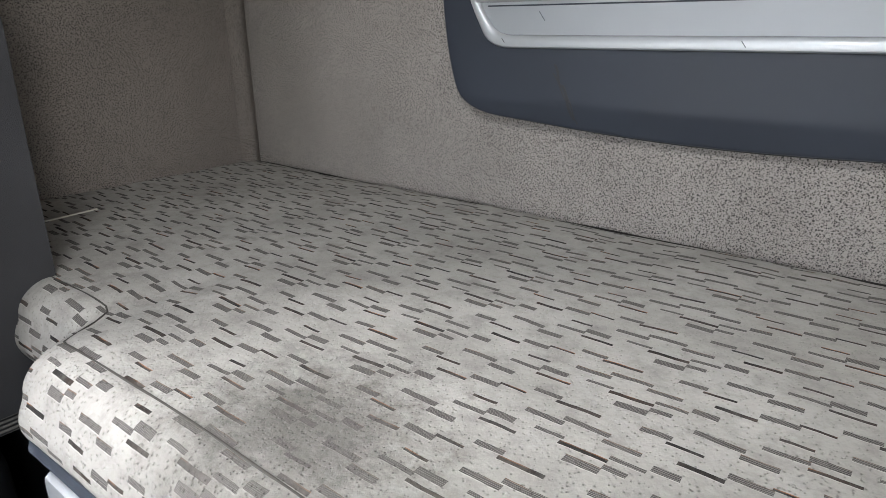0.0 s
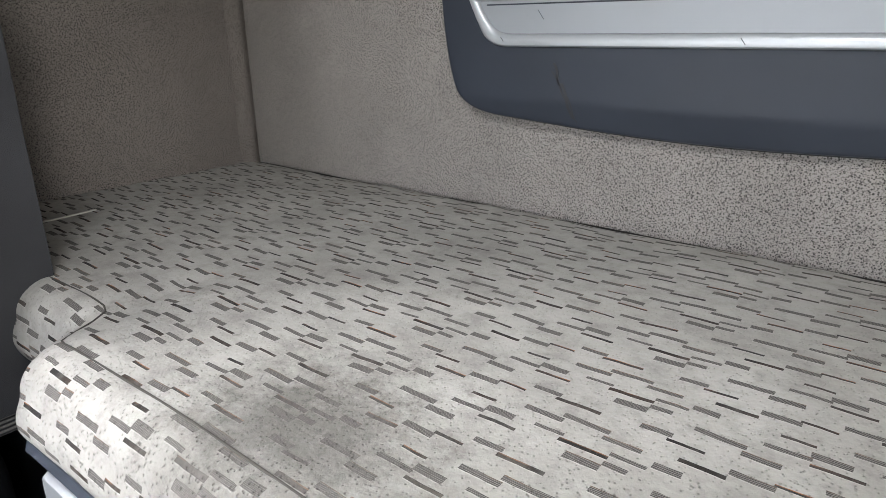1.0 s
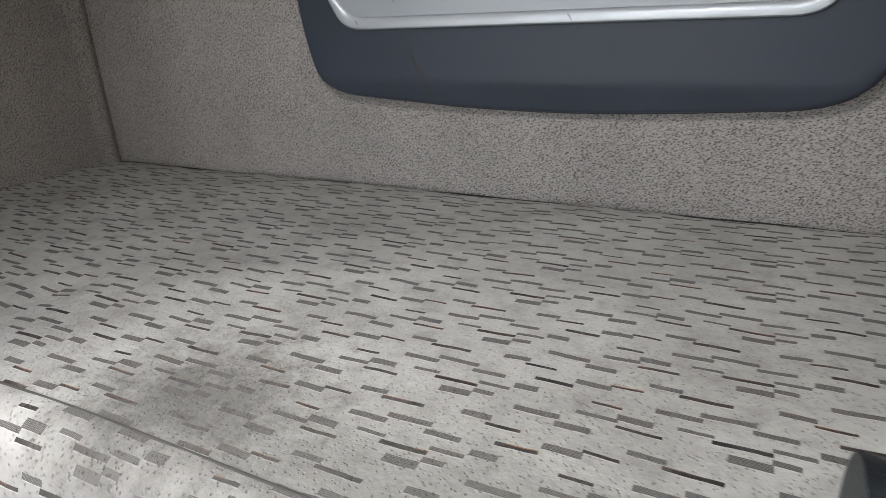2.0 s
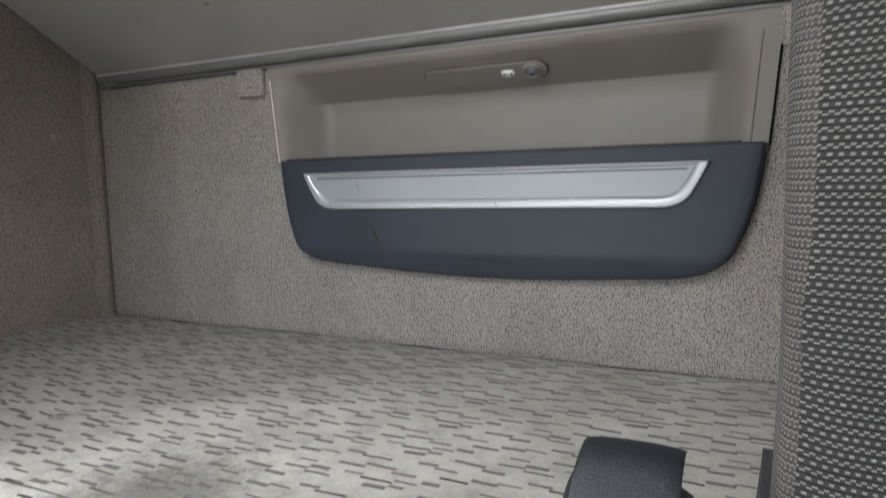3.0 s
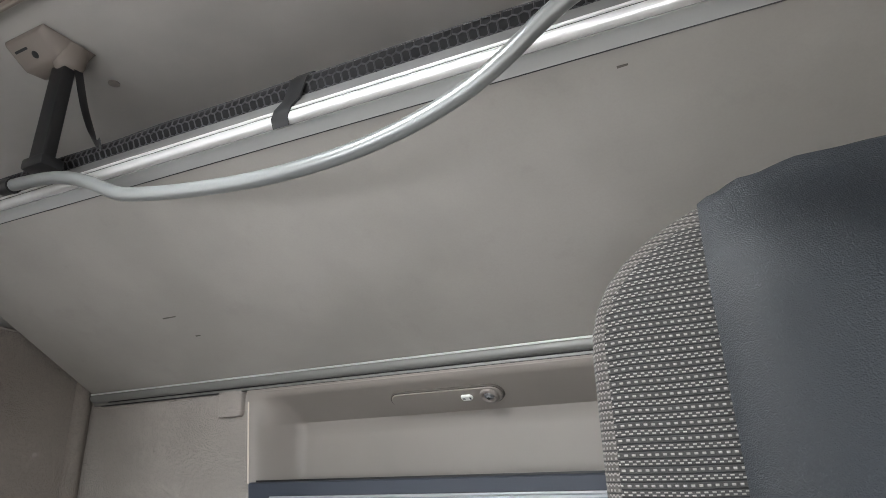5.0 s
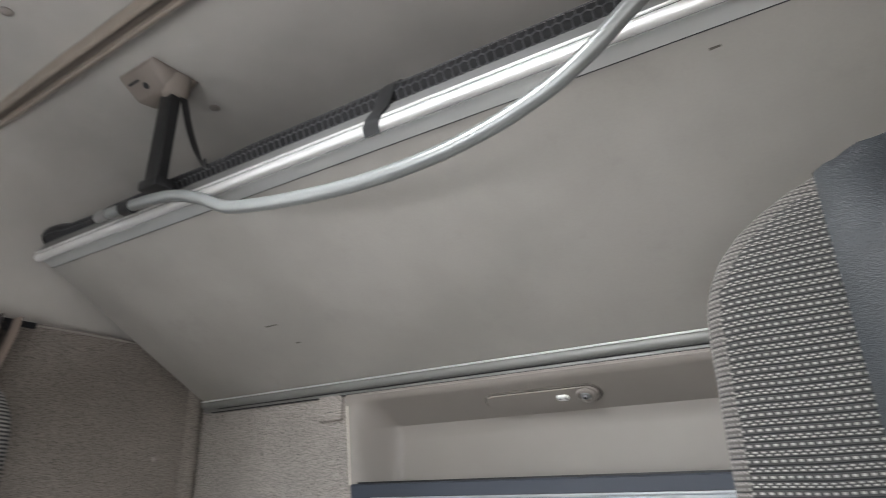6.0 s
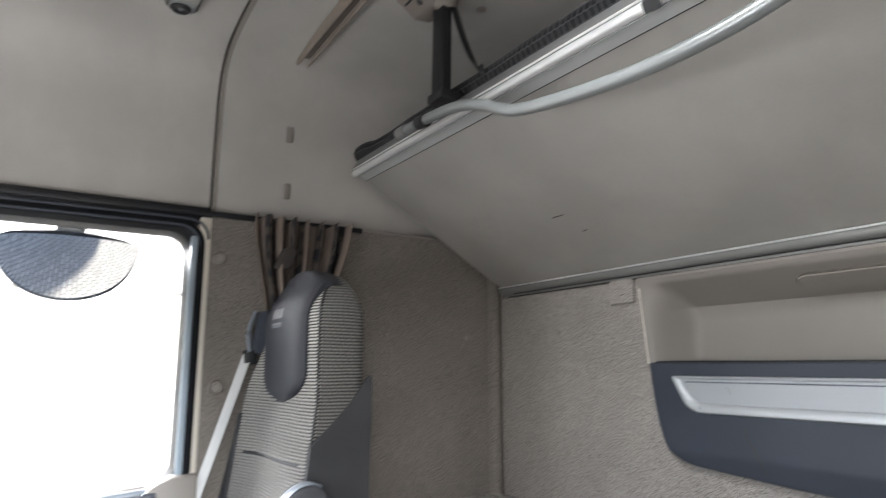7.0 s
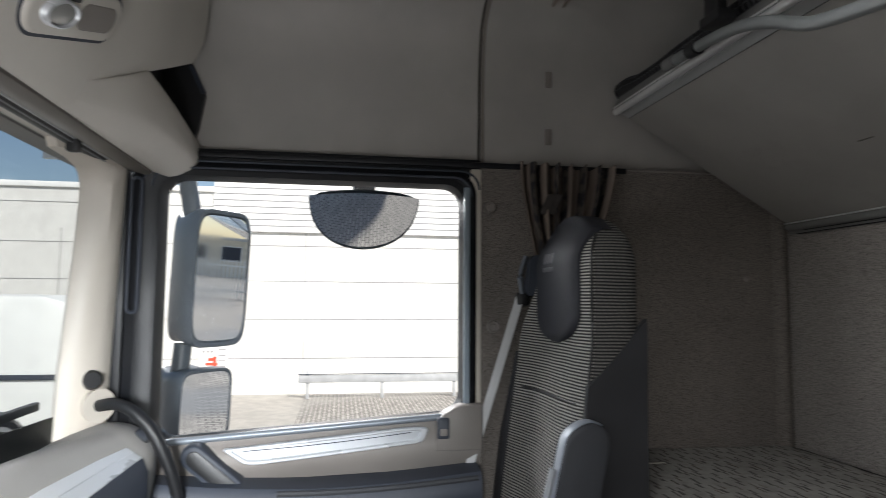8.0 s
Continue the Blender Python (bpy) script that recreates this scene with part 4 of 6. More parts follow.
    for x_top, z_top, x_low, z_low, w in ((0.952, 0.925, 0.985, 0.873, 0.0016), (0.972, 0.905, 0.996, 0.842, 0.003), (0.985, 0.882, 1.002, 0.835, 0.0012), (0.955, 0.94, 0.97, 0.90, 0.0025)):
        part("scuff", loft([[(x + a, -bulge(z) - 0.0002 - d, z) for a, d in ((-w, 0), (w, 0), (w, 0.0004), (-w, 0.0004))] for x, z in ((lerp(x_top, x_low, k / 6) + 0.002 * math.sin(k), lerp(z_top, z_low, k / 6)) for k in range(7))]), scuff, s, smooth=False)
    scratch = plain("scratch_mark", (0.12, 0.13, 0.15), 0.5)
    for x, z, ln in ((1.268, 0.984, 0.012), (0.92, 1.03, 0.02), (0.846, 0.984, 0.01)):
        part("scuff", tube([(x, -0.0455 if z < 1 else -0.0387, z), (x + ln * 0.6, -0.0455 if z < 1 else -0.0387, z - ln * 0.8)], 0.0007, 5), scratch, s)
    return s


storage()


def reading_lamp():
    s = thing("reading_lamp", (1.213, 0.045, 1.268), "beige reading-lamp panel with a white switch and swivel spot", "lamp")
    tilt = Matrix.Translation((1.213, 0.045, 1.268)) @ Matrix.Rotation(radians(57), 4, "X")

    def plate(x0, x1, z0, z1, r, d0, d1, bev):
        return prism(rounded(x0, x1, z0, z1, r, 8), lambda a, b, d: tilt @ Vector((a, lerp(d0, d1, d), b)), 0.6, bev)
    part("panel", plate(-0.143, 0.147, -0.026, 0.026, 0.0255, 0.012, -0.008, 0.003), M_TRIM, s)
    part("rim", plate(-0.146, 0.150, -0.029, 0.029, 0.0285, 0.012, -0.0045, 0.001), plain("lamp_gap", (0.10, 0.088, 0.078), 0.7), s, "thin dark shadow gap")
    part("switch", plate(0.044, 0.074, -0.009, 0.009, 0.008, -0.004, -0.013, 0.003), M_WHITE, s, "white rocker switch")
    part("switch_mark", plate(0.0665, 0.0705, -0.004, 0.004, 0.001, -0.0125, -0.0135, 0.0003), M_SLATE, s)
    part("switch_mark", plate(0.049, 0.056, -0.003, 0.003, 0.001, -0.0125, -0.0135, 0.0003), M_SILVER_DIM, s)
    spot = tilt @ Matrix.Translation((0.115, -0.007, 0)) @ Matrix.Rotation(radians(90), 4, "X")
    part("bezel", lathe([(0.012, 0.0), (0.0125, 0.005), (0.017, 0.008), (0.021, 0.006), (0.023, 0.0), (0.023, -0.003)], spot, 28), M_TRIM, s)
    part("spot_ball", lathe([(0.0001, 0.010), (0.004, 0.010), (0.006, 0.007), (0.010, 0.0065), (0.013, 0.002)], spot, 24), M_SILVER_DIM, s)
    part("spot_lens", lathe([(0.0001, 0.0115), (0.0035, 0.0112), (0.0042, 0.0095)], spot, 16), M_BLACK, s)
    return s


reading_lamp()


def clip(x, name_label):
    s = thing("hook_cover", (x, 0.0, 1.255), name_label, "cover", "hook covers")
    part("cover", prism(rounded(x - 0.045, x + 0.045, 1.254, 1.325, 0.012, 5), lambda a, b, d: (a, 0.002 - 0.016 * d, b), 0.5, 0.004), M_FELT, s)
    part("slit", box(x + 0.002, x + 0.014, -0.0155, -0.0135, 1.277, 1.2795), M_BLACK, s, smooth=False)


clip(0.588, "small felt-grey hook cover beside the storage recess")
clip(1.84, "small felt-grey hook cover beside the storage recess")


# ---- lower bunk ----
def lower_bunk():
    s = thing("bunk_mattress", (1.2, -0.4, 0.53), "pale grey lower bunk mattress with dashed woven pattern and stains", "mattress")
    x0, x1, top = 0.004, W - 0.004, 0.65

    def seam_y(x):
        return lerp(-0.752, -0.836, step(0.665, 0.725, x)) - 0.004 * math.sin(5 * x)

    def profile(x, v):
        """Point and arc length along the section at x: v from the rear wall over the top and down the front."""
        ys = seam_y(x)
        top_len = -ys
        r, fall = 0.05, 0.07
        total = top_len + r * math.pi / 2 + fall
        s_ = v * total
        if s_ <= top_len:
            y, z = -s_ - 0.007 * math.exp(-s_ / 0.02), top
            edge = min(s_, top_len - s_)
            z += -0.024 * math.exp(-s_ / 0.012) - 0.003 * math.exp(-(top_len - s_) / 0.008)
        elif s_ <= top_len + r * math.pi / 2:
            a = (s_ - top_len) / r
            y, z = ys - r * 1.15 * math.sin(a), top - r * (1 - math.cos(a)) - 0.003 * math.exp(-(s_ - top_len) / 0.008)
        else:
            t = s_ - top_len - r * math.pi / 2
            y, z = ys - r * 1.15 + 0.03 * math.sin(math.pi * t / fall) * -0.4, top - r - t
        dip = 0.008 * math.exp(-((x - 0.69) / 0.04) ** 2) * step(0.5, 0.73, -y)
        soft = 0.004 * noise.noise(Vector((x * 4, y * 5, 0.3))) + 0.002 * noise.noise(Vector((x * 14, y * 14, 2.0)))
        return (x, y, z + soft - dip), s_

    def f(u, v):
        return profile(lerp(x0, x1, u), v)[0]

    def uv(u, v):
        x = lerp(x0, x1, u)
        return (x, profile(x, v)[1])
    bm = sheet(f, 260, 120, uv=uv)
    part("cover", bm, M_CLOTH, s)
    line = [(x, seam_y(x) - 0.002, top - 0.0025 + 0.004 * noise.noise(Vector((x * 4, seam_y(x) * 5, 0.3))) - 0.008 * math.exp(-((x - 0.69) / 0.04) ** 2)) for x in (lerp(x0, x1, k / 160) for k in range(161))]
    part("piping", tube(line, 0.0016, 8), plain("piping", (0.06, 0.054, 0.048), 0.9), s, "grey sewn piping")
    # Dark cord stands in for the shaded gap between mattress and wall.
    part("piping", tube([(x, -0.010, top - 0.012 + 0.003 * noise.noise(Vector((x * 6, 0, 5)))) for x in (lerp(x0, x1, k / 80) for k in range(81))], 0.004, 8), plain("rear_gap_shade", (0.03, 0.027, 0.025), 0.9), s, "dark cord for the shaded gap along the rear wall")
    part("piping", tube([(0.173 + 0.006 * math.sin(3 * k / 12), lerp(-0.54, -0.74, k / 12), top + 0.001) for k in range(13)], 0.003, 8), plain("pale_seam", (0.5, 0.48, 0.43), 0.9), s, "pale sewn cross seam")
    b = thing("bunk_locker", (1.2, -0.4, 0.0), "dark slate bunk base with a silver drawer edge", "bunk locker")
    base = loft([[(x, 0.0, 0.0), (x, 0.0, 0.54), (x, seam_y(x) - 0.035, 0.53), (x, seam_y(x) - 0.05, 0.515), (x, seam_y(x) - 0.045, 0.0)] for x in (lerp(x0, x1, k / 80) for k in range(81))])
    part("body", base, M_BLACK, b)
    part("ledge", loft([[(x, seam_y(x) - 0.02, 0.545), (x, seam_y(x) - 0.066, 0.542), (x, seam_y(x) - 0.07, 0.53), (x, seam_y(x) - 0.06, 0.516), (x, seam_y(x) - 0.02, 0.516)] for x in (lerp(0.62, x1, k / 60) for k in range(61))]), M_SLATE, b, "dark slate ledge under the mattress")
    part("drawer_edge", prism(rounded(0.755, 1.9, 0.44, 0.513, 0.02, 6), lambda a, c, d: (a, -0.87 - 0.035 * d, c), 0.5, 0.015), M_SILVER, b, "silver drawer edge")
    return s


lower_bunk()


# ---- upper bunk ----
BY0, BZ0, BY1, BZ1 = -0.012, 1.352, -0.548, 1.672   # hinge edge and front edge of the board's underside


def upper_bunk():
    s = thing("upper_bunk", (W / 2, 0.0, 1.33), "tilted-up upper bunk with a beige board and aluminium front rail", "bunk bed")
    along = Vector((0, BY1 - BY0, BZ1 - BZ0)).normalized()
    up = Vector((0, along.z, -along.y))
    if up.z < 0:
        up = -up
    a, b = 0.026, W - 0.026

    def at(x, d, h):
        """A place over the underside: d from the hinge to the front, h above it; the front edge sags a little to one end."""
        d += (0.013 - 0.0175 * x) * max(0.0, min(1.0, d / 0.62))
        return Vector((x, BY0, BZ0)) + along * d + up * h
    depth = math.hypot(BY1 - BY0, BZ1 - BZ0)
    bm = sheet(lambda u, v: at(lerp(a, b, u), lerp(0, depth, v), -0.002 * math.sin(math.pi * v)), 30, 12, thick=up * 0.03)
    part("board", bm, M_BOARD, s, "beige board with a few marks")
    part("mattress", loft([[at(a + 0.02, 0.03, 0.03), at(a + 0.02, depth - 0.06, 0.03), at(a + 0.02, depth - 0.06, 0.12), at(a + 0.02, 0.03, 0.12)], [at(b - 0.02, 0.03, 0.03), at(b - 0.02, depth - 0.06, 0.03), at(b - 0.02, depth - 0.06, 0.12), at(b - 0.02, 0.03, 0.12)]]), M_SEAT_DARK, s, smooth=False)
    # Front extrusion: a coved grey lip, a bright bead, a thin ridge and a dull face under the net.
    lip = [(0.0, -0.0025), (0.010, -0.0027), (0.018, -0.0034), (0.025, -0.0052), (0.0295, -0.008), (0.031, -0.006), (0.031, 0.02), (0.0, 0.02)]
    part("front_lip", loft([[at(x, depth + d, h) for d, h in lip] for x in (a, b)]), M_LIP, s, "coved grey front lip")
    part("rail_gap", tube([at(a, depth - 0.0005, -0.002), at(b, depth - 0.0005, -0.002)], 0.0012, 6), M_BLACK, s)
    bead = [(0.042 + 0.011 * math.cos(radians(t)), -0.003 + 0.011 * math.sin(radians(t))) for t in range(196, 377, 12)]
    # Bead is whitened against the lip: windscreen light put into the colour.
    part("front_rail", loft([[at(x, depth + d, h) for d, h in bead + [(0.051, 0.02), (0.032, 0.02)]] for x in (a - 0.010, b + 0.010)]), M_ALU, s, "aluminium front rail, whitened for the light on it")
    face = [(0.0515, 0.002), (0.0545, 0.006), (0.0560, 0.020), (0.0565, 0.044), (0.052, 0.047), (0.03, 0.047), (0.03, 0.0215), (0.0515, 0.0215)]
    part("rail_face", loft([[at(x, depth + d, h) for d, h in face] for x in (a - 0.010, b + 0.010)]), M_ALU_GREY, s, "dull grey upper face of the rail")
    part("rail_ridge", tube([at(a - 0.012, depth + 0.0545, 0.0045), at(b + 0.012, depth + 0.0545, 0.0045)], 0.0026, 8), M_ALU, s, "thin bright ridge")
    part("rail_gap", tube([at(a, depth + 0.0522, -0.0005), at(b, depth + 0.0522, -0.0005)], 0.0012, 6), M_BLACK, s)
    # Rear strip along the wall.
    rear = [(-0.004, 1.358), (-0.026, 1.354), (-0.030, 1.349), (-0.031, 1.343), (-0.028, 1.337), (-0.022, 1.332), (-0.015, 1.330), (-0.014, 1.322), (-0.004, 1.320)]
    part("rear_strip", loft([[(x, y, z) for y, z in rear] for x in (0.03, W - 0.03)]), M_ALU_GREY, s, "grey rear hinge strip")
    # Bright tube added as the highlight along the strip's upper edge.
    part("strip_highlight", tube([(0.03, -0.0285, 1.3545), (W - 0.03, -0.0285, 1.3545)], 0.0024, 8), M_ALU, s, "bright tube as the highlight on the strip's edge")
    part("strip_gap", tube([(0.1, -0.0165, 1.3285), (W - 0.1, -0.0165, 1.3285)], 0.0016, 6), M_BLACK, s)
    part("rear_seal", loft([[(x, y, z) for y, z in ((-0.002, 1.324), (-0.011, 1.322), (-0.011, 1.3185), (-0.002, 1.3185))] for x in (0.06, W - 0.06)]), M_BLACK, s)
    mark = plain("board_mark", (0.11, 0.1, 0.085), 0.7)
    for x, d, w in ((0.584, 0.26, 0.022), (0.62, 0.185, 0.008), (1.375, 0.595, 0.006), (1.788, 0.594, 0.008)):
        p = [(x - w, d - 0.002), (x + w, d - 0.001), (x + w, d + 0.002), (x - w, d + 0.002)]
        part("scuff", loft([[at(q, e, -0.0025) for q, e in p], [at(q, e, -0.0032) for q, e in p]]), mark, s, smooth=False)
    # Rolled net on top of the rail.
    rng = random.Random(4)

    def net_ring(x):
        t = (x - a) / (b - a)
        swell = 0.020 + 0.003 * noise.noise(Vector((x * 6, 0, 0))) + 0.006 * math.sin(math.pi * t) + 0.010 * step(0.14, 0.03, x)
        c = at(x, depth + 0.050, 0.045 + swell)
        n = 14
        return [c + along * (swell * 1.0 * math.cos(2 * math.pi * k / n)) + up * (swell * 0.9 * math.sin(2 * math.pi * k / n)) * (1 + 0.15 * noise.noise(Vector((x * 20, k, 0)))) for k in range(n)]
    roll = part("safety_net", loft([net_ring(lerp(a - 0.03, b + 0.03, k / 120)) for k in range(121)]), plain("net_core", (0.006, 0.006, 0.007), 0.9), s, "rolled black safety net")

    def on_roll(x, turn):
        """A place just over the roll: turn runs once round it from 0 to 1."""
        x = min(max(x, a - 0.03), b + 0.03)
        ring = net_ring(x)
        c = sum(ring, Vector()) / len(ring)
        k = (turn % 1.0) * len(ring)
        i = int(k) % len(ring)
        p = ring[i].lerp(ring[(i + 1) % len(ring)], k - int(k))
        return p + (p - c).normalized() * 0.0015, (p - c).normalized()

    # Honeycomb cords: flat hexagons, drawn round the roll.
    verts, faces = [], []
    around, cell = 9, 0.017

    def cord(p, q):
        (p0, n0), (p1, n1) = on_roll(*p), on_roll(*q)
        side = (p1 - p0).cross(n0)
        if side.length < 1e-6:
            return
        side = side.normalized() * 0.0017
        base = len(verts)
        for pt, n in ((p0, n0), (p1, n1)):
            verts.extend((pt + side, pt + n * 0.0022, pt - side))
        faces.extend(((base, base + 1, base + 4, base + 3), (base + 1, base + 2, base + 5, base + 4)))
    for i in range(int((b - a + 0.04) / cell)):
        for j in range(around):
            x = a - 0.02 + (i + 0.5 * (j % 2)) * cell + rng.uniform(-0.0012, 0.0012)
            t0, t1, t2 = j / around, (j + 0.62) / around, (j + 1) / around
            cord((x, t0), (x + cell / 2, t0 + 0.19 / around))
            cord((x, t0), (x - cell / 2, t0 + 0.19 / around))
            cord((x + cell / 2, t0 + 0.19 / around), (x + cell / 2, t2))
    me = bpy.data.meshes.new("net_cord")
    me.from_pydata(verts, [], faces)
    me.materials.append(M_NET)
    cords = new("net_cord", me)
    cords.parent = roll
    cords.matrix_parent_inverse = parent_place(roll).inverted()
    tagged(cords, "black honeycomb net cords", kind="stuff")

    def band(x, w):
        prof = [(0.040, -0.0155), (0.052, -0.010), (0.0595, 0.004), (0.062, 0.030), (0.080, 0.066), (0.079, 0.084), (0.064, 0.099), (0.045, 0.1)]
        rings = [[at(x + sx + 0.03 * h / 0.09, depth + d - off, h - off) for sx, off in ((-w, 0), (w, 0), (w, 0.004), (-w, 0.004))] for d, h in prof]
        part("strap", loft(rings), M_BLACK, s, "black rubber net strap")
    band(1.222, 0.018)
    band(1.95, 0.018)
    # Guard tube.
    path = [(0.475, -0.665, 1.678), (0.56, -0.672, 1.669), (0.66, -0.678, 1.657), (0.745, -0.68, 1.645), (0.81, -0.68, 1.628), (0.875, -0.68, 1.602), (0.92, -0.68, 1.579), (0.97, -0.678, 1.560), (1.10, -0.676, 1.537), (1.26, -0.676, 1.519), (1.40, -0.676, 1.518), (1.51, -0.676, 1.532),
            (1.60, -0.676, 1.558), (1.665, -0.676, 1.592), (1.72, -0.674, 1.633), (1.78, -0.67, 1.668), (1.87, -0.66, 1.695), (1.98, -0.655, 1.707)]
    part("guard_tube", tube(smooth_line(path, 6), 0.0125, 14), M_TUBE, s, "bent grey steel guard tube")
    part("tube_clamp", tube([(0.575, -0.673, 1.667), (0.615, -0.675, 1.662)], 0.0165, 14), M_BLACK, s, "black tube clamp")
    part("tube_tip", tube([(0.452, -0.663, 1.681), (0.505, -0.668, 1.675)], 0.0145, 14), M_ALU_GREY, s)
    return s


upper_bunk()


def bunk_strut():
    s = thing("bunk_strut", (0.56, -0.6, 1.72), "black bunk support strut with a beige ceiling bracket and strap", "strut")
    beige = plain("brown_beige_plastic", (0.21, 0.18, 0.158), 0.55, vary=0.06, grain=900, relief=0.15)
    # Wedge with a flat face towards the cab, a domed boss over the post.
    rings = []
    for x, g in ((0.478, 0.0), (0.479, 0.9), (0.483, 1.0), (0.55, 1.0), (0.622, 1.0), (0.630, 0.9), (0.648, 0.5), (0.655, 0.15)):
        x = 0.583 + (x - 0.59) * 0.76
        rings.append([(x, -0.698, 2.036), (x, -0.698, 2.036 - 0.006 * g), (x, -0.695, 2.036 - 0.012 * g), (x, -0.650, 2.036 - 0.0435 * g), (x, -0.642, 2.036 - 0.047 * g), (x, -0.60, 2.036 - 0.042 * g), (x, -0.578, 2.036 - 0.025 * g), (x, -0.572, 2.036)])
    body = part("bracket", loft(rings), beige, s, "beige plastic ceiling bracket")
    part("boss", lathe([(0.0001, 0.026), (0.02, 0.025), (0.028, 0.019), (0.033, 0.006), (0.035, -0.03)], Matrix.Translation((0.606, -0.612, 2.0)) @ FACE_DOWN, 24), beige, body)
    face_m = Matrix.Translation((0.55, -0.672, 2.0085)) @ Matrix.Rotation(radians(-35), 4, "X") @ FACE_DOWN
    part("bracket_slot", prism(rounded(-0.038, 0.004, 0.006, 0.012, 0.002, 3), lambda p, q, d: face_m @ Vector((p, q, -0.003 + 0.004 * d))), M_BLACK, s, smooth=False)
    part("bracket_hole", lathe([(0.0001, 0.001), (0.0085, 0.001), (0.0095, 0.0), (0.0095, -0.004)], face_m @ Matrix.Translation((0.012, -0.010, 0)), 16), M_BLACK, s)
    top, bot = Vector((0.594, -0.615, 1.985)), Vector((0.627, -0.640, 1.712))
    rings = []
    for p in (top, bot):
        rings.append([p + Vector((x, y, 0)) for x, y in rounded(-0.026, 0.026, -0.014, 0.014, 0.005, 3)])
    part("post", loft(rings), M_BLACK, s, "black telescopic post")
    strap = smooth_line([(0.622, -0.60, 1.985), (0.628, -0.575, 1.90), (0.645, -0.555, 1.83), (0.685, -0.565, 1.785), (0.735, -0.59, 1.765)], 6)
    part("strap", tube(strap, 0.014, 6, flat=0.15, up=(1, 0.3, 0)), M_BLACK, s, "black woven strap")
    part("foot", box(0.60, 0.67, -0.665, -0.615, 1.705, 1.73, 0.006), M_BLACK, s)
    return s


bunk_strut()


# ---- ceiling fittings ----
def curtain_rail():
    s = thing("curtain_rail", (1.17, -0.80, 2.0), "double beige curtain rail hung under the headliner", "rail")
    prof = [(-0.024, 2.036), (-0.024, 2.010), (-0.022, 2.005), (-0.016, 2.003), (-0.012, 2.005), (-0.010, 2.018), (0.010, 2.018), (0.012, 2.005), (0.016, 2.003), (0.022, 2.005), (0.024, 2.010), (0.024, 2.036)]
    part("rail", loft([[(x, -0.80 + y, z) for y, z in prof] for x in (0.045, W - 0.045)]), M_RAIL, s)
    part("groove", box(0.05, W - 0.05, -0.8095, -0.7905, 2.0145, 2.0185), plain("brown_web", (0.12, 0.10, 0.086), 0.7), s, "dark groove along the rail", smooth=False)
    for x in (0.032, W - 0.032):
        part("end_cap", box(x - 0.016, x + 0.016, -0.834, -0.766, 1.998, 2.036, 0.012), M_TRIM, s, "pale end cap")
    return s


curtain_rail()

hatch = thing("roof_hatch", (1.17, -1.35, 1.99), "pale grey-white plastic roof hatch frame", "roof hatch")
part("frame", prism(rounded(0.628, W - 0.628, -1.72, -0.998, 0.03, 6), lambda a, b, d: (a, b, 2.05 - 0.055 * d), 0.4, 0.02), M_WHITE, hatch)
part("panel", prism(rounded(0.68, W - 0.68, -1.65, -1.06, 0.03, 6), lambda a, b, d: (a, b, 1.995 - 0.012 * d), 0.4, 0.008), M_WHITE, hatch)
part("handle", tube(smooth_line([(1.0, -1.05, 1.985), (1.02, -1.05, 1.955), (1.17, -1.05, 1.945), (1.32, -1.05, 1.955), (1.34, -1.05, 1.985)], 6), 0.009, 10), M_TRIM, hatch)


def dome_light():
    s = thing("cabin_light", (0.31, -1.165, 1.97), "clear-lensed cabin light with a beige housing", "lamp")
    base = Matrix.Translation((0.296, -1.18, 2.03)) @ Matrix.Rotation(radians(3), 4, "Y") @ FACE_DOWN

    def pad(x0, x1, y0, y1, r, d0, d1, bev, share=0.5):
        return prism(rounded(x0, x1, y0, y1, r, 6), lambda a, b, d: base @ Vector((a, b, lerp(d0, d1, d))), share, bev)
    part("housing", pad(-0.115, 0.115, -0.042, 0.042, 0.018, -0.005, 0.024, 0.006), M_TRIM, s)
    part("bezel", pad(-0.108, 0.108, -0.037, 0.037, 0.016, 0.022, 0.027, 0.002), M_BLACK, s, "dark gap round the lens")
    part("lens", pad(-0.040, 0.105, -0.034, 0.034, 0.014, 0.02, 0.040, 0.010, 0.7), M_LENS, s, "ribbed clear lens")
    for k in range(9):
        x = -0.028 + 0.008 * k
        part("lens_rib", pad(x, x + 0.003, -0.030, 0.030, 0.001, 0.038, 0.0412, 0.001), M_LENS, s)
    part("reflector", lathe([(0.0001, 0.012), (0.012, 0.011), (0.021, 0.006), (0.026, 0.0)], base @ Matrix.Translation((0.070, 0.008, 0.038)), 20), M_SILVER, s, "bright reflector dome")
    part("spot_plate", pad(-0.105, -0.044, -0.034, 0.034, 0.014, 0.02, 0.034, 0.006), M_SILVER_DIM, s, "satin spot plate")
    part("spot", lathe([(0.0001, 0.003), (0.008, 0.003), (0.011, 0.007), (0.02, 0.010), (0.026, 0.004), (0.026, 0.0)], base @ Matrix.Translation((-0.078, 0.004, 0.033)), 22), M_BLACK, s, "dark swivel spot")
    part("spot_lens", lathe([(0.0001, 0.0075), (0.005, 0.007), (0.009, 0.004)], base @ Matrix.Translation((-0.078, 0.004, 0.033)), 16), M_SILVER_DIM, s)
    return s


dome_light()


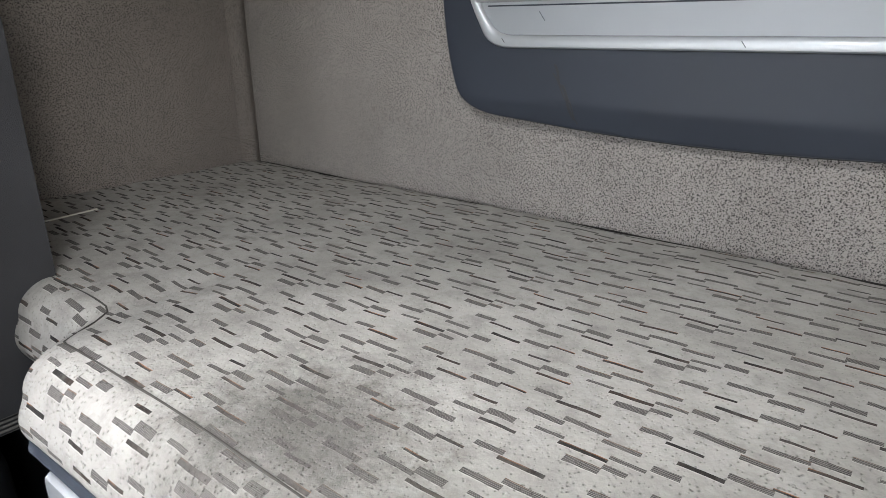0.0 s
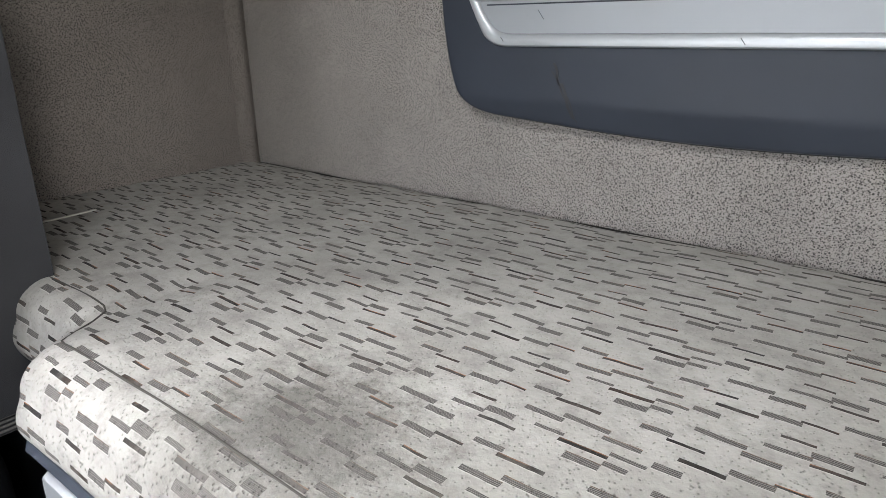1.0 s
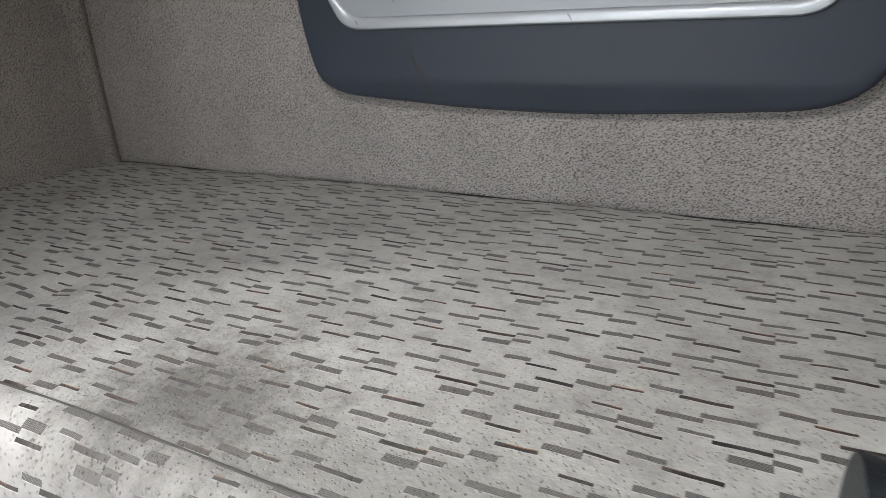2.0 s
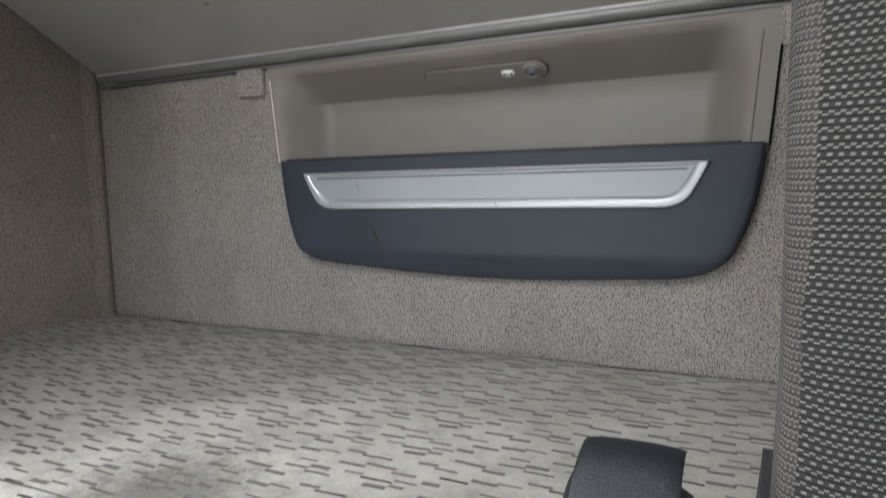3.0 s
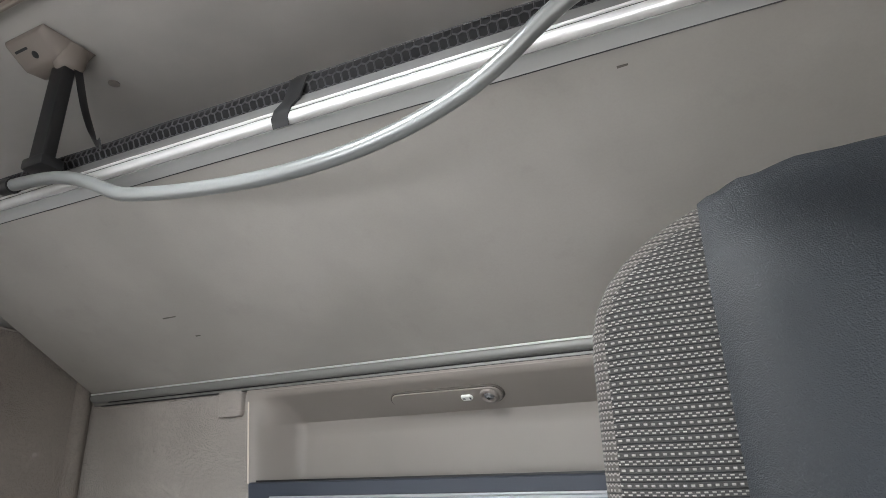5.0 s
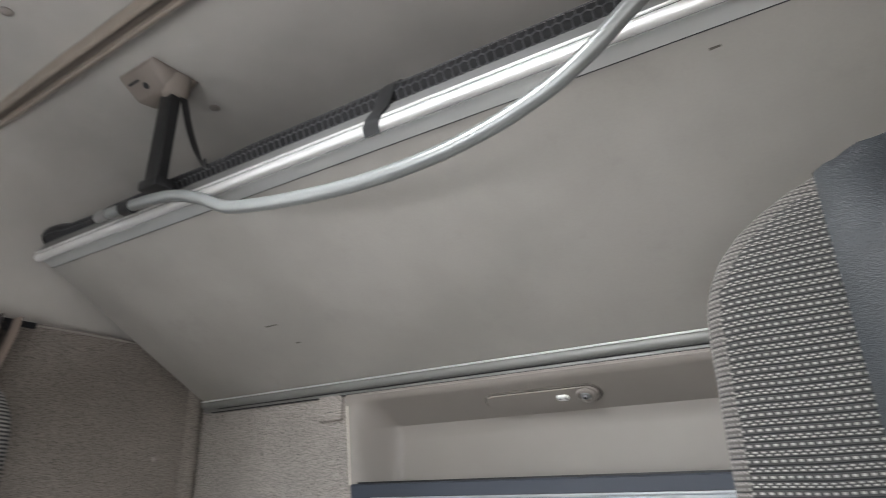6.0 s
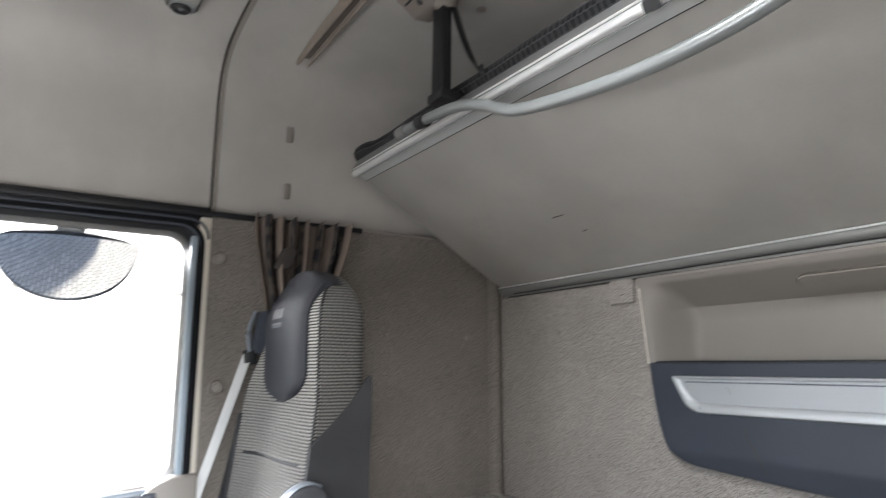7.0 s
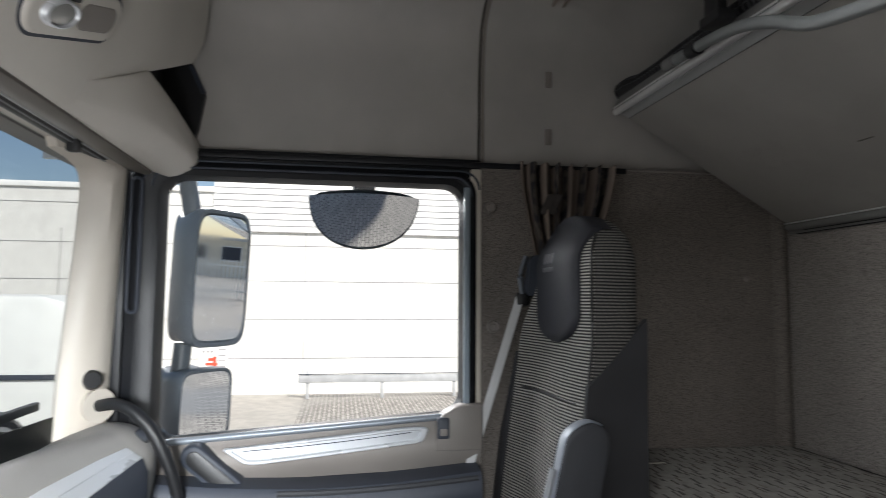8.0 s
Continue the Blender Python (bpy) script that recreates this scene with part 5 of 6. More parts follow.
# ---- curtain ----
def curtain():
    s = thing("curtain", (0.03, -0.77, 1.5), "gathered brown and black striped curtain tied at the door pillar", "curtain")

    def f(u, v):
        width = lerp(0.31, 0.17, step(0.0, 0.55, v))
        mid = lerp(-0.77, -0.80, v)
        fold = math.sin(u * math.pi * 2 * 7.3 + 0.8 * noise.noise(Vector((u * 3, v * 2, 0)))) * lerp(0.024, 0.014, v)
        fold += 0.012 * noise.noise(Vector((u * 9, v * 3, 1)))
        return (0.036 + fold, mid + width * (0.5 - u) + 0.006 * math.sin(u * 40 + v * 3), lerp(1.512 + 0.006 * math.sin(u * 46), 0.86, v))
    part("cloth", sheet(f, 150, 40, thick=(-0.002, 0, 0), uv=lambda u, v: (u * 1.3, v * 0.65)), M_CURTAIN, s)
    part("tie", prism(rounded(-0.85, -0.80, 1.36, 1.42, 0.008, 4), lambda a, b, d: (0.05 + 0.012 * d + 0.3 * (b - 1.39), a + 0.4 * (b - 1.39), b), 0.5, 0.004), M_CURTAIN, s, "striped tie flap")
    return s


curtain()


# ---- seats ----
def seat(cx, dy, inner, label):
    """A suspension seat facing the windscreen; inner: the side (+1 or -1) of its folded-up armrest."""
    s = thing("truck_seat", (cx, -1.0 + dy, 0.0), label, "seat", "cab seats")

    def front(z):
        return -0.925 - 0.12 * max(0, 1.0 - z) + 0.055 * step(1.18, 1.32, z) ** 1.5 + dy

    def back(z):
        return (-0.808 if inner < 0 else -0.775) - 0.03 * max(0, 1.0 - z) - 0.03 * step(1.18, 1.32, z) ** 1.5 + dy

    wide = 0.225 if inner < 0 else 0.205

    def half(z):
        w = wide + 0.012 * step(0.9, 0.6, z)
        return w * max(0.02, 1 - (max(0, z - 1.17) / 0.148) ** 2.2) ** 0.5

    def ring(z, grow=0.0, n=40):
        w, f_, b_ = half(z) + grow, front(z) - grow, back(z) + grow
        yc, hd = (f_ + b_) / 2, (b_ - f_) / 2
        out = []
        for k in range(n):
            t = 2 * math.pi * k / n
            c, q = math.cos(t), math.sin(t)
            p = 5.0 if q < 0 else 4.0
            out.append((cx + w * math.copysign(abs(c) ** (2 / p), c), yc + hd * math.copysign(abs(q) ** (2 / p), q) + (0.012 * (1 - c * c) if q < 0 else 0), z))
        return out
    zs = [0.42, 0.5, 0.6, 0.7, 0.8, 0.9, 1.0, 1.08, 1.14, 1.17, 1.19, 1.21, 1.23, 1.25, 1.265, 1.28, 1.29, 1.30, 1.307, 1.312, 1.3155]
    rings = [ring(z) for z in zs]
    part("backrest", loft(rings), M_RIB_SHADED if inner > 0 else M_WEAVE, s, "dark woven cloth backrest")

    def panel(u, v):
        z = lerp(0.45, 1.27, v)
        a = lerp(-1, 1, u)
        y = front(z) + 0.012 * a * a - 0.004 + 0.011 * abs(a) ** 10
        if a * inner < 0 and inner > 0:
            y -= 0.062 * abs(a) ** 2.5 * step(1.2, 0.98, z)
        return (cx + a * half(z) * 0.955, y, z)
    part("front_panel", sheet(panel, 36, 60, thick=(0, 0.012, 0)), M_RIB_TIGHT if inner > 0 else M_RIB, s, "ribbed black and pale grey front panel")
    for side in (-1, 1) if inner > 0 else ():
        if side < 0:
            continue
        part("piping", tube([(cx + side * half(z) * 0.96, front(z) + 0.016, z) for z in (lerp(0.45, 1.27, k / 30) for k in range(31))], 0.0035, 6), M_BLACK, s)

    # Headrest pad: wraps the front and goes over the top, narrowing to a rounded tongue below.
    pad_w = 0.132 if inner < 0 else 0.156

    def pad(u, v):
        z = lerp(0.995 if inner > 0 else 0.84, 1.372, v)
        w = max(0.03, pad_w * math.sqrt(1 - (1 - min(1.0, v / 0.2)) ** 2)) if inner > 0 else lerp(0.124, pad_w, v)
        a = lerp(-1, 1, u)
        x = a * w
        top = 1.17 + (0.14 if inner < 0 else 0.15) * max(0.0, 1 - (abs(x) / wide) ** 2) ** 0.45
        over = max(0.0, z - top - 0.004)
        z = min(z, top + 0.004)
        edge = 0.014 * (1 - abs(a) ** 8) * (1 - (1 - min(1, v / 0.08)) ** 2)
        y = front(min(z, 1.31)) + 0.012 * (abs(x) / 0.2) ** 4 - edge - 0.005
        y += min(1.3 * over, 0.03 if inner > 0 else 0.07)
        return (cx + x, y, z)
    bm = sheet(pad, 32, 60, thick=(0, 0.022, -0.001))
    part("headrest_pad", bm, M_LEATHER if inner < 0 else M_PAD, s, "smooth dark headrest pad")
    # Embossed mark as plain bars.
    emb = plain("embossed_mark", (0.075, 0.078, 0.088) if inner > 0 else (0.02, 0.024, 0.029), 0.6)
    for k, (x, z, w, h) in enumerate(() if inner < 0 else ((-0.042, 1.212, 0.010, 0.014), (-0.014, 1.212, 0.010, 0.014), (0.014, 1.212, 0.010, 0.014), (-0.014, 1.183, 0.038, 0.006))):
        part("embossed_bar", prism(rounded(cx + x - w, cx + x + w, z - h, z + h, 0.004, 3), lambda a, b, d: (a, front(b) - 0.0178 - 0.0028 * d, b), 0.5, 0.002), emb, s)
    # Dark side covers and forward bolsters.
    for side in (-1, 1):
        def cover(u, v, side=side):
            top_z = lerp(0.905, 1.06, u) - (0.25 if inner < 0 else 0.0)
            z = lerp(0.45, top_z, v)
            y = lerp(front(z) + 0.012, back(z) - 0.004, u)
            return (cx + side * (half(z) + 0.004 + 0.004 * math.sin(math.pi * v)), y, z)
        part("side_cover", sheet(cover, 12, 12, thick=(-0.02 * side, 0, 0)), M_SEAT_DARK, s, "dark vinyl side cover")

        if inner < 0:
            continue

        def wing(u, v, side=side):
            z = lerp(0.42, 0.955, v)
            out_x = half(z) + 0.16 * max(0.0, (0.955 - z) / 0.45) ** 1.15 + 0.004
            in_x = half(z) * 0.93
            mid_x, hw = (out_x + in_x) / 2, (out_x - in_x) / 2
            t = 2 * math.pi * u
            c_, q_ = math.cos(t), math.sin(t)
            y_mid, hd = (front(z) - 0.052 + back(z) - 0.03) / 2, (back(z) - front(z) + 0.022) / 2
            return (cx + side * (mid_x + hw * math.copysign(abs(c_) ** 0.5, c_)), y_mid + hd * math.copysign(abs(q_) ** 0.6, q_), z)
        if side != inner:
            part("bolster", sheet(wing, 28, 20), M_SEAT_DARK, s, "dark vinyl side bolster")
    part("seam", tube([(cx + lerp(-0.16, 0.16, k / 8), front(0.86) - 0.004 + 0.01 * abs(k / 4 - 1) ** 4 - (0.062 * (abs(k / 4 - 1) * 0.16 / (half(0.86) * 0.955)) ** 2.5 if inner > 0 and k < 4 else 0.0), 0.86) for k in range(9)], 0.003, 6), M_BLACK, s)
    # Folded-up armrest.
    ax = cx + inner * (half(0.8) + (0.088 if inner < 0 else 0.05))
    yc = (-0.93 if inner < 0 else -0.95) + dy
    paddle = [(yc + p[0], p[1] - (0.022 if inner < 0 else 0.0)) for p in rounded(-0.05, 0.05, 0.44, 0.838, 0.049, 8)]
    lean = lambda b: -0.22 * (0.82 - b)
    part("armrest", prism(paddle, lambda a, b, d: (ax + (0.042 if inner < 0 else 0.03) * (2 * d - 1), a + lean(b), b), 0.25, 0.012), M_LEATHER if inner < 0 else M_ARM, s, "folded-up rounded armrest")
    edge = [(ax, yc - 0.0505 + lean(z), z) for z in (0.60, 0.66, 0.72, 0.775)]
    edge += [(ax, yc - 0.0515 * math.cos(radians(t)) + lean(0.788 + 0.051 * math.sin(radians(t))), 0.788 + 0.051 * math.sin(radians(t))) for t in (20, 45, 70, 95, 120)]
    part("armrest_edge", tube(smooth_line(edge, 5), 0.003, 16, flat=11.5 if inner < 0 else 6.5, up=(1, 0, 0)), M_ARM_EDGE if inner > 0 else M_LEATHER, s, "pale armrest edge" if inner > 0 else "")
    if inner > 0:
        part("armrest_lever", tube(smooth_line([(ax + 0.02, yc - 0.066 + lean(0.74), 0.745), (ax + 0.02, yc - 0.07 + lean(0.66), 0.66), (ax + 0.02, yc - 0.07 + lean(0.56), 0.56)], 6), 0.014, 10, flat=0.5), M_SILVER_DIM, s, "satin armrest lever")
    # Cushion and pedestal.
    cushion = prism(rounded(cx - 0.25, cx + 0.25, -1.46 + dy, -0.95 + dy, 0.07, 6), lambda a, b, d: (a, b, 0.36 + 0.13 * d), 0.5, 0.04)
    part("cushion", cushion, M_RIB, s, "ribbed cloth seat cushion")
    part("pedestal", prism(rounded(cx - 0.2, cx + 0.2, -1.4 + dy, -0.9 + dy, 0.05, 5), lambda a, b, d: (a, b, 0.36 * d), 0.1, 0.01), M_BLACK, s)
    # Belt guide on the outer shoulder.
    gx = cx - inner * (wide + 0.008)
    guide = prism(rounded(-0.07, 0.05, 1.115, 1.235, 0.03, 6), lambda a, b, d: (gx - inner * 0.045 * (d - 0.3), -0.90 + dy + a * 0.55 + 0.1 * (b - 1.2), b), 0.4, 0.012)
    part("belt_guide", guide, M_SLATE, s, "dark belt guide on the shoulder")
    part("belt_guide_edge", tube(smooth_line([(gx - inner * 0.03, -0.935 + dy, 1.235), (gx - inner * 0.04, -0.95 + dy, 1.18), (gx - inner * 0.035, -0.945 + dy, 1.12)], 5), 0.014, 8, flat=0.5), M_ARM_EDGE, s)
    part("belt_slot", box(gx - inner * 0.04 - 0.015, gx - inner * 0.04 + 0.015, -0.965 + dy, -0.925 + dy, 1.085, 1.125, 0.008), M_BLACK, s)
    by = lambda z: -0.955 + dy - 0.317 * (1.11 - z)
    line = smooth_line([(gx - inner * 0.03, by(1.11), 1.11), (gx - inner * 0.028, by(0.95), 0.95), (gx - inner * 0.025, by(0.75), 0.75), (gx - inner * 0.025, by(0.56), 0.56), (gx - inner * 0.025, by(0.44), 0.44)], 5)
    part("belt", tube(line, 0.0125, 10, flat=0.1, up=(-0.95 * inner, 0.3, 0)), M_BELT, s, "pale grey seat belt")
    return s


seat(0.268, 0.04, 1, "grey ribbed cloth passenger seat with folded armrest and belt")
seat(1.998, 0.064, -1, "ribbed cloth driver's seat with dark leather headrest pad")


# ---- front of the cab ----
def front_end():
    yt, yb = -2.10, -2.145
    scr = thing("window_1", (W / 2, -2.12, 0.72), "wide windscreen with black seal", "windscreen", kind="structure")
    g = part("pane", loft([[(x, y, z) for x, z, y in ((0.04, 0.72, yb), (W - 0.04, 0.72, yb), (W - 0.04, 1.49, yt - 0.03), (0.04, 1.49, yt - 0.03))], [(x, y - 0.006, z) for x, z, y in ((0.04, 0.72, yb), (W - 0.04, 0.72, yb), (W - 0.04, 1.49, yt - 0.03), (0.04, 1.49, yt - 0.03))]]), M_SCREEN, scr, smooth=False)
    g.visible_shadow = False
    part("seal", box(0.0, W, -2.17, -2.125, 1.475, 1.50, 0.008), M_RUBBER, scr)
    part("seal", box(0.06, W - 0.06, -2.2, -2.12, 0.66, 0.73, 0.008), M_RUBBER, scr)
    part("black_border", loft([[(x, y, z) for x, z in ((0.04, 0.72), (W - 0.04, 0.72), (W - 0.04, 0.80), (1.2, 0.835), (0.04, 0.80))] for y in (-2.151, -2.154)]), M_BLACK, scr, "black printed border", smooth=False)
    wiper = thing("wiper", (0.9, -2.19, 0.72), "dark grey windscreen wiper parked along the lower edge", "wiper")
    part("arm", tube(smooth_line([(1.35, -2.19, 0.74), (1.0, -2.20, 0.80), (0.62, -2.19, 0.845), (0.30, -2.185, 0.835)], 6), 0.012, 8), M_ARM, wiper)
    part("blade", box(0.16, 0.72, -2.182, -2.165, 0.825, 0.846, 0.004), M_ARM, wiper)
    front_wall = part("wall_front", box(-0.06, W + 0.06, -2.26, -2.2, 0.0, 0.70), M_BLACK, smooth=False)
    tagged(front_wall, "dark bulkhead under the windscreen", "wall", kind="structure")
    tagged(part("wall_front", box(-0.06, W + 0.06, -2.2, -2.14, 1.47, 2.12), M_HEAD, smooth=False), "wall behind the overhead lockers", "wall", kind="structure")
    for side in (0, 1):
        fx = (lambda x: x) if side == 0 else (lambda x: W - x)
        pil = loft([[(fx(x + 0.01 * t), y - 0.03 * (1 - t), z) for x, y in ((0.108 + flare, -2.13), (0.112 + flare, -2.105), (0.095 + flare * 0.7, -2.075), (0.062, -2.05), (0.03, -2.035), (-0.02, -2.035), (-0.06, -2.14))] for z, t, flare in ((0.62, 0.0, 0.012), (0.9, 0.25, 0.008), (1.2, 0.6, -0.03), (1.36, 0.8, -0.042), (1.40, 0.86, -0.038), (1.425, 0.9, -0.022), (1.44, 0.92, 0.005), (1.449, 0.94, 0.06), (1.453, 0.95, 0.16), (1.5, 1.0, 0.2))])
        p = thing("pillar_trim", (fx(0.05), -2.08, 0.62), "cream windscreen pillar trim with a black knob" if side == 0 else "cream windscreen pillar trim", "pillar trim")
        part("cover", pil, M_TRIM_LIGHT, p)
        if side == 0:
            part("knob", lathe([(0.0001, 0.03), (0.013, 0.028), (0.023, 0.018), (0.026, 0.006), (0.02, -0.008)], Matrix.Translation((0.085, -2.075, 0.888)) @ Matrix.Rotation(radians(-60), 4, "Z") @ FACE_Y, 18), M_BLACK, p, "black round knob")
            part("grab_base", lathe([(0.0001, 0.042), (0.026, 0.04), (0.037, 0.024), (0.044, -0.014)], Matrix.Translation((0.075, -2.065, 0.822)) @ Matrix.Rotation(radians(-35), 4, "Z") @ FACE_Y, 18), M_TRIM_LIGHT, p, "cream handle socket")
            handle = smooth_line([(0.10, -2.05, 0.825), (0.13, -2.0, 0.833), (0.15, -1.95, 0.815), (0.16, -1.90, 0.765), (0.155, -1.865, 0.69), (0.14, -1.84, 0.60), (0.12, -1.83, 0.48)], 6)
            part("grab_handle", tube(handle, 0.0155, 14), M_BLACK, p, "black curved grab handle")
    tagged(part("trim", box(-0.055, 0.012, -2.062, -2.032, 0.6, 1.50, 0.008), M_RUBBER), "black door seal beside the pillar", "trim", kind="structure")
    loop = [(0.02, -2.008 + 0.014 * math.cos(radians(t)), (1.42 if t < 180 else 1.075) + 0.014 * math.sin(radians(t))) for t in range(0, 360, 20)]
    tie = thing("door_strap", (0.02, -2.008, 1.06), "long black rubber loop strap on the door seal", "strap")
    part("loop", tube(loop + loop[:1], 0.005, 8, up=(1, 0, 0)), M_SLATE, tie)
    # Roller blind bar under the locker.
    blind = thing("sun_blind", (1.17, -2.06, 1.46), "dark rolled sun blind bar above the windscreen", "blind")
    part("bar", tube([(0.11, -2.072, 1.470), (W - 0.11, -2.072, 1.470)], 0.017, 14), M_BLACK, blind)
    part("bar_track", loft([[(x, y, z) for y, z in ((-2.06, 1.500), (-2.058, 1.478), (-2.03, 1.452), (-1.985, 1.440), (-1.968, 1.446), (-1.968, 1.458), (-2.0, 1.47), (-2.0, 1.5))] for x in (0.03, W - 0.03)]), plain("brown_cassette", (0.13, 0.115, 0.102), 0.5, vary=0.06), blind, "brown-grey blind cassette")
    part("bar_wire", tube([(0.11, -2.054, 1.464), (W - 0.11, -2.054, 1.464)], 0.0022, 8), M_SILVER, blind, "bright pull wire")
    part("bar_wire", tube([(0.11, -2.060, 1.4555), (W - 0.11, -2.060, 1.4555)], 0.0018, 8), M_SILVER_DIM, blind)
    part("catch", box(0.30, 0.325, -2.075, -2.045, 1.435, 1.475, 0.006), M_BLACK, blind)


front_end()


def lockers():
    s = thing("overhead_locker", (1.17, -2.0, 1.44), "grey-beige overhead locker across the windscreen with an open end shelf", "locker")
    body = [(-2.14, 1.475), (-2.03, 1.47), (-1.965, 1.452), (-1.945, 1.47), (-1.90, 1.565), (-1.865, 1.66), (-1.84, 1.76), (-1.825, 1.88), (-1.82, 2.0), (-1.9, 2.03), (-2.14, 2.03)]
    part("body", loft([[(x, y, z) for y, z in body] for x in (0.605, W / 2, W - 0.1)]), M_LOCKER, s)
    # End bay: a lip that swells towards the side, a dark open shelf, the upper part over it.
    face = sorted((z, y) for y, z in body[2:9])

    def face_y(z):
        for (za, ya), (zb, yb) in zip(face, face[1:]):
            if z <= zb:
                return lerp(ya, yb, max(0.0, (z - za) / (zb - za)))
        return face[-1][1]

    def lip_ring(x):
        g = step(0.606, 0.20, x) ** 0.65
        zt = lerp(1.570, 1.608, (x - 0.03) / 0.37) if x < 0.40 else lerp(1.608, 1.508, (x - 0.40) / 0.206)
        ring = [(x, -2.14, 1.475), (x, -2.03, 1.468), (x, lerp(-1.985, -1.96, g), lerp(1.456, 1.45, g))]
        for f_, y in ((0.0, -1.930), (0.06, -1.900), (0.16, -1.876), (0.27, -1.858), (0.36, -1.851), (0.5, -1.851), (0.7, -1.855), (0.88, -1.860), (0.96, -1.866), (1.0, -1.878)):
            z = lerp(lerp(1.453, 1.441, g), zt, f_)
            ring.append((x, lerp(face_y(z), y, g), z))
        return ring + [(x, -1.96, zt - 0.03), (x, -2.14, zt - 0.03)]
    part("lower_lip", loft([lip_ring(-0.030 + 0.0159 * k) for k in range(41)]), M_LOCKER, s, "rounded lower lip")

    def bay(x):
        h = step(0.605, 0.2, x)
        zb = 1.713 - 0.465 * (x - 0.164) + 0.05 * step(0.16, 0.075, x) ** 2
        ring = [(x, -2.14, zb), (x, -1.93, zb)]
        for dz, y in ((0.0, -1.895), (0.008, -1.872), (0.03, -1.858), (0.08, -1.846), (0.14, -1.838)):
            z = zb + dz
            ring.append((x, lerp(face_y(z), max(y, face_y(z)), h), z))
        return ring + [(x, -1.826, 1.92), (x, -1.82, 2.0), (x, -2.14, 2.0)]
    part("upper_bay", loft([bay(0.076 + 0.0136 * k) for k in range(40)]), M_LOCKER, s)
    # Black block and side plate stand in for the shade inside the shelf.
    part("shelf_shade", box(-0.03, 0.50, -2.12, -1.96, 1.5, 1.74), M_BLACK, s, "black block for the shade in the open shelf", smooth=False)
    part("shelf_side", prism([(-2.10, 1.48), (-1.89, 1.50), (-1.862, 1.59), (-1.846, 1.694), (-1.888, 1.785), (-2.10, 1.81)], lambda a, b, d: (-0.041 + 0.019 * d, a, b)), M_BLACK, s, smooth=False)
    part("shelf_divider", tube([(-0.022, -1.888, 1.775), (-0.022, -1.850, 1.695)], 0.007, 8), M_SLATE, s, "slate edge of the open shelf")
    part("end_cover", loft([[(-0.042 + 0.004 * k, y, z) for y, z in ((-2.13, 1.81), (-1.87, 1.80), (-1.84, 1.85), (-1.832, 1.98), (-2.13, 1.98))] for k in (0, 1)]), M_LOCKER, s, smooth=False)
    lampm = Matrix.Translation((0.79, -1.905, 1.565)) @ Matrix.Rotation(radians(-118), 4, "X") @ Matrix.Rotation(radians(22), 4, "Z") @ Matrix.Scale(1.3, 4)
    OVAL = Matrix.Diagonal((1.15, 0.62, 1.0, 1.0))
    part("lamp_panel", prism(rounded(-0.13, 0.075, -0.032, 0.032, 0.031, 8), lambda a, b, d: lampm @ Vector((a, b, 0.012 * d)), 0.6, 0.008), M_LOCKER, s)
    part("lamp_gap", prism(rounded(-0.135, 0.080, -0.037, 0.037, 0.036, 8), lambda a, b, d: lampm @ Vector((a, b, 0.006 * d))), M_SLATE, s, "thin dark gap round the lamp panel", smooth=False)
    part("spot_bezel", lathe([(0.0235, 0.008), (0.0255, 0.012), (0.029, 0.011), (0.0315, 0.004), (0.032, 0.0)], lampm @ Matrix.Translation((0.016, 0, 0.008)) @ OVAL, 28), M_BRIGHT, s, "satin spot bezel")
    part("spot_lens", lathe([(0.0001, 0.014), (0.012, 0.0125), (0.0235, 0.008)], lampm @ Matrix.Translation((0.016, 0, 0.008)) @ OVAL, 24), M_LENS, s, "clear spot lens")
    part("lamp_dish", prism(rounded(-0.112, -0.024, -0.019, 0.019, 0.017, 6), lambda a, b, d: lampm @ Vector((a, b, 0.009 + 0.0045 * d)), 0.5, 0.006), M_TRIM, s, "brown lamp dish")
    part("lamp_tab", prism(rounded(-0.012, 0.006, -0.030, -0.018, 0.003, 3), lambda a, b, d: lampm @ Vector((a, b, 0.010 + 0.008 * d)), 0.5, 0.002), M_BLACK, s)
    return s


lockers()


